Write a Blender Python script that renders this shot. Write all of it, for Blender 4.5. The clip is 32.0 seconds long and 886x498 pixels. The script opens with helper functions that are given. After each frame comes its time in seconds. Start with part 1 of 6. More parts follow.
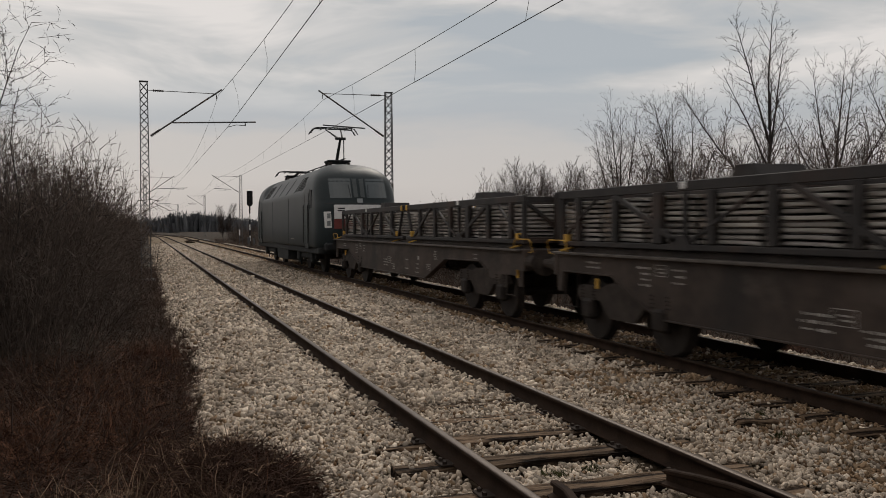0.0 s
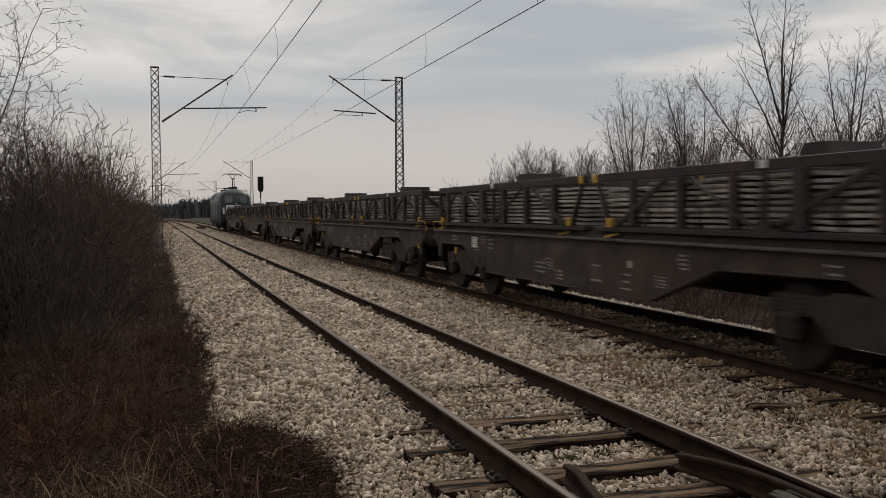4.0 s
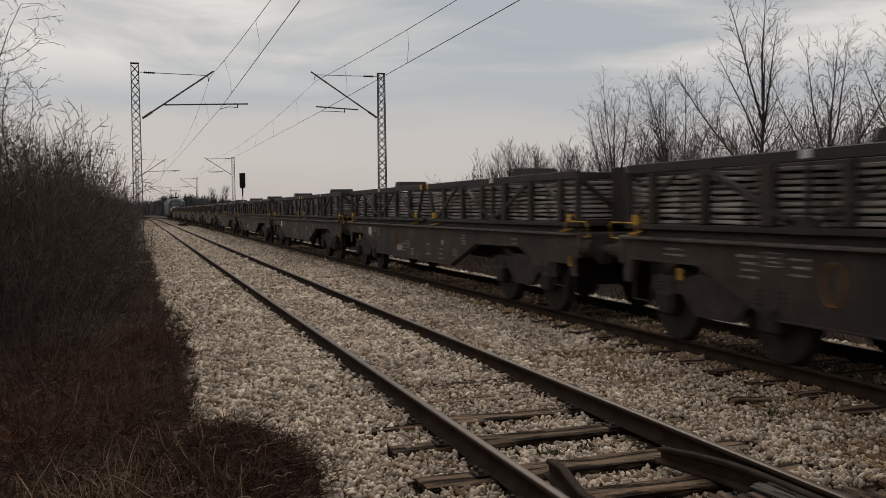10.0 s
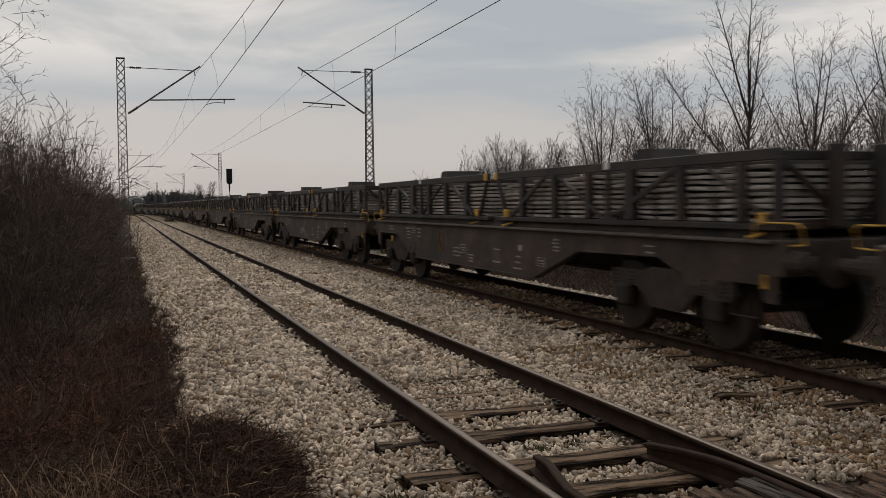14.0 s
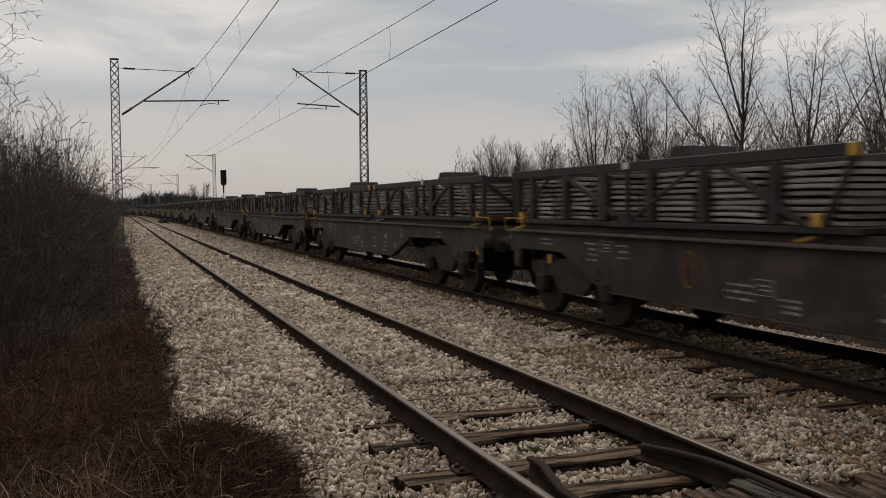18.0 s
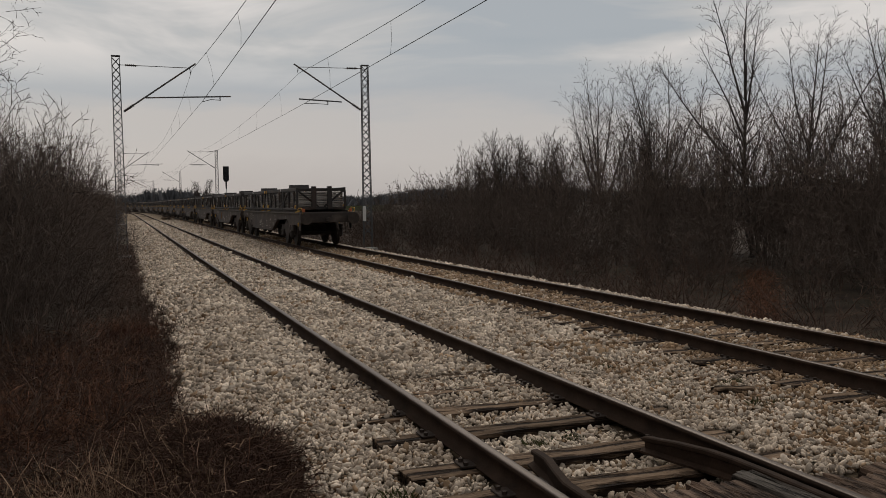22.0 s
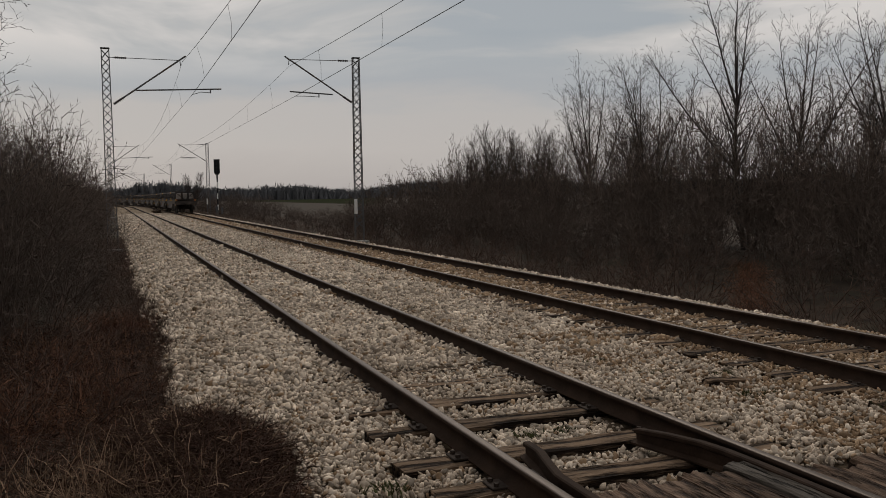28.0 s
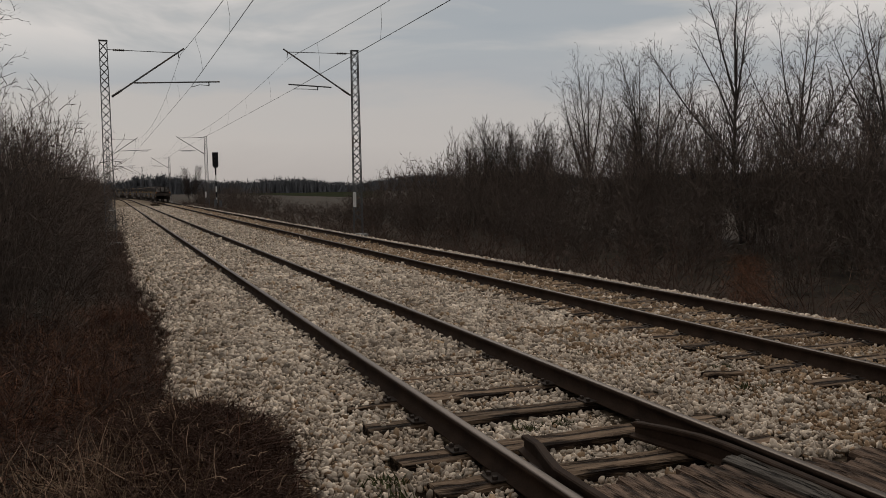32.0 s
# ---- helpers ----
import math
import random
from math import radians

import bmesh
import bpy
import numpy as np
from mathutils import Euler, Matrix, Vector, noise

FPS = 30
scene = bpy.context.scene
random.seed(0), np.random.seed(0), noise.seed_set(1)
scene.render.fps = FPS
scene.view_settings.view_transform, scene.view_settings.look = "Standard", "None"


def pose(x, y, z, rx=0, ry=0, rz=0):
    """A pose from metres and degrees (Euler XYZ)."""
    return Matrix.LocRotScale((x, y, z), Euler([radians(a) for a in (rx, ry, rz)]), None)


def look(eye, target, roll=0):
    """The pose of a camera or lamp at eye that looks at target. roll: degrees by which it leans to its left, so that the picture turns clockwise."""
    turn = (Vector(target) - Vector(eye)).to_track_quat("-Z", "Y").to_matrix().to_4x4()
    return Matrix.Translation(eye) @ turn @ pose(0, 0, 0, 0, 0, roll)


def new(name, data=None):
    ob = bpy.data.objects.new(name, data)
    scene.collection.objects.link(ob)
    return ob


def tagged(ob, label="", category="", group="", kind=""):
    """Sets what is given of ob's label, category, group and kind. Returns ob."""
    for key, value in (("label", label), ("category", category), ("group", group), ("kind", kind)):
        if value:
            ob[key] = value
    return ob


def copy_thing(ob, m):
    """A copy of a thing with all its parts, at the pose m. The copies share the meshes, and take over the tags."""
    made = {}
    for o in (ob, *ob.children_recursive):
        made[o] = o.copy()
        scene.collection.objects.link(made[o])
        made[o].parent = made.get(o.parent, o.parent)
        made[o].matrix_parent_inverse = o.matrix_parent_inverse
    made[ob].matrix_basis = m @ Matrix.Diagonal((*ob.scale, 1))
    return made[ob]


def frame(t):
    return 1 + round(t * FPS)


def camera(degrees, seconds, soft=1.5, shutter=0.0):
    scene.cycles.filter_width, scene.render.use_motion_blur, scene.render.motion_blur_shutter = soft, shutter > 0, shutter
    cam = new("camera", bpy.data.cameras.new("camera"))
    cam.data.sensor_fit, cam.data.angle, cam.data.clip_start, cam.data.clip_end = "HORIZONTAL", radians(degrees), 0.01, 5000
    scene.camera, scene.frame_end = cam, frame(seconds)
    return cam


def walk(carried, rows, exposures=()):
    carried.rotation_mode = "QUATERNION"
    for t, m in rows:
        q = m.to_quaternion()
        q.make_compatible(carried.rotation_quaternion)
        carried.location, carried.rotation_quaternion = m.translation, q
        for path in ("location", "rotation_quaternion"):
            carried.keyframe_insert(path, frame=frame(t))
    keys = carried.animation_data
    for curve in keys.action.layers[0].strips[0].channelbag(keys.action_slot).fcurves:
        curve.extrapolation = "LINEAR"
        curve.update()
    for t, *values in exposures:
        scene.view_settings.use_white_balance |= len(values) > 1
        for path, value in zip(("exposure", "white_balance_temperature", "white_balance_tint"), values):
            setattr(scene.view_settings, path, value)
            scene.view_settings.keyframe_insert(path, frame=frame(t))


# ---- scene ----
cam = camera(53.66, 32.0, soft=0.55, shutter=0.3)
PATH = [
    (0.0, pose(-3.017, -0.020, 1.676, 88.534, 0.294, -18.760)),
    (0.5, pose(-3.025, -0.021, 1.674, 88.612, 0.335, -18.369)),
    (1.0, pose(-3.031, -0.026, 1.670, 88.314, 0.237, -18.134)),
    (1.5, pose(-3.031, -0.024, 1.667, 87.955, 0.236, -17.903)),
    (2.0, pose(-3.029, -0.021, 1.668, 87.692, 0.324, -17.685)),
    (2.5, pose(-3.029, -0.017, 1.664, 87.615, 0.361, -17.747)),
    (3.0, pose(-3.028, -0.018, 1.666, 87.583, 0.379, -17.914)),
    (3.5, pose(-3.032, -0.022, 1.670, 87.620, 0.368, -17.997)),
    (5.5, pose(-3.029, -0.020, 1.672, 87.370, 0.505, -18.378)),
    (6.0, pose(-3.030, -0.020, 1.669, 87.392, 0.444, -18.506)),
    (6.5, pose(-3.033, -0.021, 1.672, 87.368, 0.534, -18.645)),
    (7.0, pose(-3.030, -0.020, 1.673, 87.361, 0.548, -18.708)),
    (7.5, pose(-3.033, -0.024, 1.676, 87.352, 0.563, -18.816)),
    (8.0, pose(-3.033, -0.025, 1.674, 87.358, 0.589, -18.870)),
    (8.5, pose(-3.029, -0.021, 1.673, 87.339, 0.613, -18.964)),
    (9.0, pose(-3.030, -0.026, 1.673, 87.357, 0.640, -19.020)),
    (9.5, pose(-3.030, -0.025, 1.673, 87.350, 0.611, -19.129)),
    (10.0, pose(-3.033, -0.026, 1.672, 87.318, 0.587, -19.192)),
    (10.5, pose(-3.035, -0.030, 1.675, 87.301, 0.589, -19.332)),
    (11.0, pose(-3.032, -0.029, 1.673, 87.258, 0.585, -19.432)),
    (11.5, pose(-3.031, -0.028, 1.672, 87.168, 0.568, -19.516)),
    (12.0, pose(-3.028, -0.027, 1.677, 87.052, 0.528, -19.595)),
    (12.5, pose(-3.028, -0.025, 1.671, 87.150, 0.472, -19.715)),
    (13.0, pose(-3.030, -0.030, 1.675, 87.189, 0.495, -19.801)),
    (13.5, pose(-3.027, -0.024, 1.670, 87.140, 0.509, -19.927)),
    (14.0, pose(-3.029, -0.031, 1.676, 87.046, 0.540, -19.998)),
    (14.5, pose(-3.028, -0.034, 1.675, 87.110, 0.492, -20.042)),
    (16.5, pose(-3.029, -0.033, 1.676, 87.116, 0.318, -20.117)),
    (17.0, pose(-3.027, -0.030, 1.672, 87.154, 0.295, -20.164)),
    (17.5, pose(-3.027, -0.030, 1.675, 87.115, 0.380, -20.305)),
    (18.0, pose(-3.026, -0.030, 1.674, 87.143, 0.488, -20.357)),
    (18.5, pose(-3.023, -0.030, 1.675, 87.198, 0.657, -20.327)),
    (19.0, pose(-3.024, -0.029, 1.675, 87.170, 0.742, -20.363)),
    (19.5, pose(-3.027, -0.029, 1.674, 87.009, 0.725, -20.334)),
    (20.0, pose(-3.029, -0.033, 1.675, 86.897, 0.724, -20.331)),
    (20.5, pose(-3.026, -0.033, 1.675, 86.919, 0.808, -20.246)),
    (21.0, pose(-3.023, -0.027, 1.671, 86.996, 0.827, -20.189)),
    (21.5, pose(-3.018, -0.022, 1.669, 86.949, 0.915, -20.117)),
    (22.0, pose(-3.018, -0.020, 1.668, 86.793, 0.928, -20.184)),
    (22.5, pose(-3.019, -0.018, 1.666, 86.646, 0.932, -20.221)),
    (23.0, pose(-3.014, -0.009, 1.667, 86.373, 0.978, -20.253)),
    (23.5, pose(-3.018, -0.009, 1.663, 86.283, 0.931, -20.144)),
    (24.0, pose(-3.016, -0.010, 1.664, 86.300, 1.041, -20.101)),
    (24.5, pose(-3.016, -0.005, 1.664, 86.290, 1.001, -20.237)),
    (25.0, pose(-3.016, -0.004, 1.669, 86.274, 1.082, -20.353)),
    (25.5, pose(-3.014, -0.001, 1.670, 86.249, 1.080, -20.405)),
    (27.5, pose(-3.014, -0.005, 1.666, 86.301, 1.061, -20.664)),
    (28.0, pose(-3.016, -0.012, 1.665, 86.319, 0.992, -20.734)),
    (28.5, pose(-3.012, -0.009, 1.666, 86.341, 1.019, -20.775)),
    (29.0, pose(-3.011, -0.005, 1.662, 86.315, 0.934, -20.816)),
    (29.5, pose(-3.012, 0.002, 1.659, 86.274, 0.888, -20.793)),
    (30.0, pose(-3.009, -0.002, 1.661, 86.225, 0.895, -20.814)),
    (30.5, pose(-3.013, -0.005, 1.664, 86.175, 0.863, -20.816)),
    (31.0, pose(-3.009, -0.002, 1.668, 86.099, 0.955, -20.813)),
    (31.5, pose(-3.009, 0.006, 1.658, 86.053, 0.927, -20.794)),
    (32.0, pose(-3.010, 0.003, 1.661, 85.885, 0.922, -20.812)),
]
walk(cam, PATH, exposures=[(0, 0.12), (19, 0.10), (23.5, -0.06), (32, -0.10)])

# ---- light ----
R_CURVE, Y_CURVE, OFF2 = 750.0, 160.0, 4.14   # both tracks: straight, then a long left-hand bend


def world_sky():
    w = bpy.data.worlds.new("overcast")
    scene.world = w
    w.use_nodes = True
    nt = w.node_tree
    nt.nodes.clear()
    N, L = nt.nodes.new, nt.links.new
    out, bg = N("ShaderNodeOutputWorld"), N("ShaderNodeBackground")
    sky = N("ShaderNodeTexSky")
    sky.sky_type, sky.sun_disc = "NISHITA", False
    sky.sun_elevation, sky.sun_rotation = radians(24), radians(-20)
    tc, sep = N("ShaderNodeTexCoord"), N("ShaderNodeSeparateXYZ")
    L(tc.outputs["Generated"], sep.inputs[0])
    zc = N("ShaderNodeMath"); zc.operation = "MAXIMUM"; zc.inputs[1].default_value = 0.0
    L(sep.outputs[2], zc.inputs[0])
    mp = N("ShaderNodeMapping"); mp.inputs["Scale"].default_value = (3.0, 3.0, 13.0); mp.inputs["Location"].default_value = (1.3, 0.4, 0.2)
    L(tc.outputs["Generated"], mp.inputs[0])
    n1 = N("ShaderNodeTexNoise"); n1.inputs["Scale"].default_value = 1.1; n1.inputs["Detail"].default_value = 5; n1.inputs["Roughness"].default_value = 0.55
    n1.inputs["Distortion"].default_value = 0.5
    L(mp.outputs[0], n1.inputs["Vector"])
    cr = N("ShaderNodeValToRGB")
    e = cr.color_ramp.elements
    e[0].position, e[0].color = 0.40, (0.360, 0.400, 0.436, 1)
    e[1].position, e[1].color = 0.62, (0.735, 0.695, 0.665, 1)
    m = cr.color_ramp.elements.new(0.5); m.color = (0.490, 0.493, 0.492, 1)
    # the layers of the overcast: rosy above the horizon, a blue-grey deck over it, paler higher up
    hr = N("ShaderNodeValToRGB")
    h = hr.color_ramp.elements
    h[0].position, h[0].color = 0.0, (0.449, 0.418, 0.409, 1)
    h[1].position, h[1].color = 0.50, (0.510, 0.507, 0.517, 1)
    for pos, col in ((0.06, (0.528, 0.493, 0.474)), (0.095, (0.520, 0.494, 0.478)), (0.12, (0.428, 0.443, 0.463)), (0.145, (0.470, 0.480, 0.490)), (0.17, (0.610, 0.585, 0.570))):
        hr.color_ramp.elements.new(pos).color = (*col, 1)
    # broken cloud above: open and pale over the near track, heavier over the far one
    bias = N("ShaderNodeValToRGB")
    be = bias.color_ramp.elements
    be[0].position, be[0].color = 0.0, (0.66, 0.66, 0.66, 1)
    be[1].position, be[1].color = 0.75, (0.56, 0.56, 0.56, 1)
    for pos, val in ((0.10, 0.66), (0.22, 0.57), (0.36, 0.44), (0.50, 0.45), (0.62, 0.54)):
        bias.color_ramp.elements.new(pos).color = (val, val, val, 1)
    L(sep.outputs[0], bias.inputs[0])
    sh = N("ShaderNodeMath"); sh.operation = "MULTIPLY_ADD"; sh.inputs[1].default_value = 0.85
    L(n1.outputs["Fac"], sh.inputs[0])
    sh2 = N("ShaderNodeMath"); sh2.operation = "MULTIPLY_ADD"; sh2.inputs[1].default_value = 0.8; sh2.inputs[2].default_value = -0.33
    L(bias.outputs[0], sh2.inputs[0]); L(sh2.outputs[0], sh.inputs[2]); L(sh.outputs[0], cr.inputs[0])
    wob = N("ShaderNodeMath"); wob.operation = "MULTIPLY_ADD"; wob.inputs[1].default_value = 0.10
    L(n1.outputs["Fac"], wob.inputs[0]); L(zc.outputs[0], wob.inputs[2])
    wo2 = N("ShaderNodeMath"); wo2.operation = "SUBTRACT"; wo2.inputs[1].default_value = 0.05
    L(wob.outputs[0], wo2.inputs[0]); L(wo2.outputs[0], hr.inputs[0])
    fr = N("ShaderNodeMapRange"); fr.inputs["From Min"].default_value = 0.125; fr.inputs["From Max"].default_value = 0.175; fr.inputs["To Max"].default_value = 0.80
    L(zc.outputs[0], fr.inputs["Value"])
    mx = N("ShaderNodeMixRGB"); L(fr.outputs[0], mx.inputs[0]); L(hr.outputs[0], mx.inputs[1]); L(cr.outputs[0], mx.inputs[2])
    sk = N("ShaderNodeMixRGB"); sk.blend_type = "MULTIPLY"; sk.inputs[0].default_value = 1.0
    sk.inputs[2].default_value = (0.05, 0.05, 0.05, 1)
    L(sky.outputs[0], sk.inputs[1])
    mm = N("ShaderNodeMixRGB"); mm.inputs[0].default_value = 0.94; L(sk.outputs[0], mm.inputs[1]); L(mx.outputs[0], mm.inputs[2])
    # the overcast is brightest round the veiled sun ahead and duller behind
    ahead = N("ShaderNodeVectorMath"); ahead.operation = "DOT_PRODUCT"; ahead.inputs[1].default_value = (0.36, 0.93, 0.0)
    L(tc.outputs["Generated"], ahead.inputs[0])
    dull = N("ShaderNodeMapRange"); dull.interpolation_type = "SMOOTHSTEP"
    dull.inputs["From Min"].default_value, dull.inputs["From Max"].default_value, dull.inputs["To Min"].default_value = -0.9, 0.7, 0.70
    L(ahead.outputs["Value"], dull.inputs["Value"])
    dm = N("ShaderNodeMixRGB"); dm.blend_type = "MULTIPLY"; dm.inputs[0].default_value = 1.0
    L(mm.outputs[0], dm.inputs[1]); L(dull.outputs[0], dm.inputs[2])
    L(dm.outputs[0], bg.inputs[0])
    bg.inputs[1].default_value = 1.0
    L(bg.outputs[0], out.inputs[0])


world_sky()
sun = new("sun", bpy.data.lights.new("sun", "SUN"))
sun.data.energy, sun.data.angle, sun.data.color = 0.9, radians(16), (1.0, 0.92, 0.82)
sun.matrix_world = look((8, 20, 14), (0, 4, 0))

# ---- materials ----
def mat(name, a, b, scale=6.0, rough=0.8, bump=0.2, metal=0.0, fine=60.0, island=0.0, objrand=0.0, spec=0.12, stretch=None, dist=0.01, stain=None, dust=None, crack=0.0):
    """Two-scale noise between the colours a and b, with bump; island / objrand vary the tone from piece to piece."""
    m = bpy.data.materials.new(name)
    m.use_nodes = True
    nt = m.node_tree
    N, L = nt.nodes.new, nt.links.new
    bs = nt.nodes["Principled BSDF"]
    tc = N("ShaderNodeTexCoord")
    vec = tc.outputs["Object"]
    if stretch:
        mp = N("ShaderNodeMapping"); mp.inputs["Scale"].default_value = stretch
        L(vec, mp.inputs[0]); vec = mp.outputs[0]
    n1, n2 = N("ShaderNodeTexNoise"), N("ShaderNodeTexNoise")
    n1.inputs["Scale"].default_value, n2.inputs["Scale"].default_value = scale, fine
    n1.inputs["Detail"].default_value, n2.inputs["Detail"].default_value = 4, 3
    L(vec, n1.inputs["Vector"]); L(vec, n2.inputs["Vector"])
    ad = N("ShaderNodeMath"); ad.operation = "MULTIPLY_ADD"; ad.inputs[1].default_value = 0.65
    L(n1.outputs["Fac"], ad.inputs[0])
    mu = N("ShaderNodeMath"); mu.operation = "MULTIPLY"; mu.inputs[1].default_value = 0.35
    L(n2.outputs["Fac"], mu.inputs[0]); L(mu.outputs[0], ad.inputs[2])
    cr = N("ShaderNodeValToRGB")
    cr.color_ramp.elements[0].position, cr.color_ramp.elements[1].position = 0.34, 0.66
    cr.color_ramp.elements[0].color, cr.color_ramp.elements[1].color = (*a, 1), (*b, 1)
    L(ad.outputs[0], cr.inputs[0])
    col = cr.outputs[0]
    if stain:
        n3 = N("ShaderNodeTexNoise"); n3.inputs["Scale"].default_value = scale * 0.4; n3.inputs["Detail"].default_value = 6
        L(vec, n3.inputs["Vector"])
        r3 = N("ShaderNodeMapRange"); r3.inputs["From Min"].default_value, r3.inputs["From Max"].default_value = 0.52, 0.68
        L(n3.outputs["Fac"], r3.inputs["Value"])
        mx = N("ShaderNodeMixRGB"); mx.inputs[2].default_value = (*stain, 1)
        L(r3.outputs[0], mx.inputs[0]); L(col, mx.inputs[1]); col = mx.outputs[0]
    if dust:
        n4 = N("ShaderNodeTexNoise"); n4.inputs["Scale"].default_value = scale * 1.1; n4.inputs["Detail"].default_value = 8; n4.inputs["Roughness"].default_value = 0.62
        mq = N("ShaderNodeMapping"); mq.inputs["Location"].default_value = (3.7, 1.9, 5.3); mq.inputs["Scale"].default_value = (1, 0.8, 1.3)
        L(vec, mq.inputs[0]); L(mq.outputs[0], n4.inputs["Vector"])
        r4 = N("ShaderNodeMapRange"); r4.inputs["From Min"].default_value, r4.inputs["From Max"].default_value = 0.54, 0.74
        L(n4.outputs["Fac"], r4.inputs["Value"])
        m4 = N("ShaderNodeMixRGB"); m4.inputs[2].default_value = (*dust, 1)
        L(r4.outputs[0], m4.inputs[0]); L(col, m4.inputs[1]); col = m4.outputs[0]
    split = None
    if crack:
        n5 = N("ShaderNodeTexNoise"); n5.inputs["Scale"].default_value = crack; n5.inputs["Detail"].default_value = 5; n5.inputs["Roughness"].default_value = 0.6
        L(vec, n5.inputs["Vector"])
        r5 = N("ShaderNodeMapRange"); r5.inputs["From Min"].default_value, r5.inputs["From Max"].default_value = 0.40, 0.50
        L(n5.outputs["Fac"], r5.inputs["Value"])
        split = r5.outputs[0]
        m5 = N("ShaderNodeMixRGB"); m5.inputs[1].default_value = (a[0] * 0.45, a[1] * 0.45, a[2] * 0.45, 1)
        L(split, m5.inputs[0]); L(col, m5.inputs[2]); col = m5.outputs[0]
    if island or objrand:
        if island:
            src = N("ShaderNodeNewGeometry").outputs["Random Per Island"]
        else:
            src = N("ShaderNodeObjectInfo").outputs["Random"]
        k = island or objrand
        mr = N("ShaderNodeMapRange"); mr.inputs["To Min"].default_value, mr.inputs["To Max"].default_value = 1 - k, 1 + k
        L(src, mr.inputs["Value"])
        hv = N("ShaderNodeHueSaturation"); L(mr.outputs[0], hv.inputs["Value"]); L(col, hv.inputs["Color"]); col = hv.outputs[0]
    L(col, bs.inputs["Base Color"])
    bs.inputs["Roughness"].default_value, bs.inputs["Metallic"].default_value = rough, metal
    bs.inputs["Specular IOR Level"].default_value = spec
    if bump:
        bp = N("ShaderNodeBump"); bp.inputs["Strength"].default_value, bp.inputs["Distance"].default_value = bump, dist
        height = ad.outputs[0]
        if split:
            hs = N("ShaderNodeMath"); hs.operation = "ADD"; L(height, hs.inputs[0]); L(split, hs.inputs[1]); height = hs.outputs[0]
        L(height, bp.inputs["Height"]); L(bp.outputs[0], bs.inputs["Normal"])
    return m


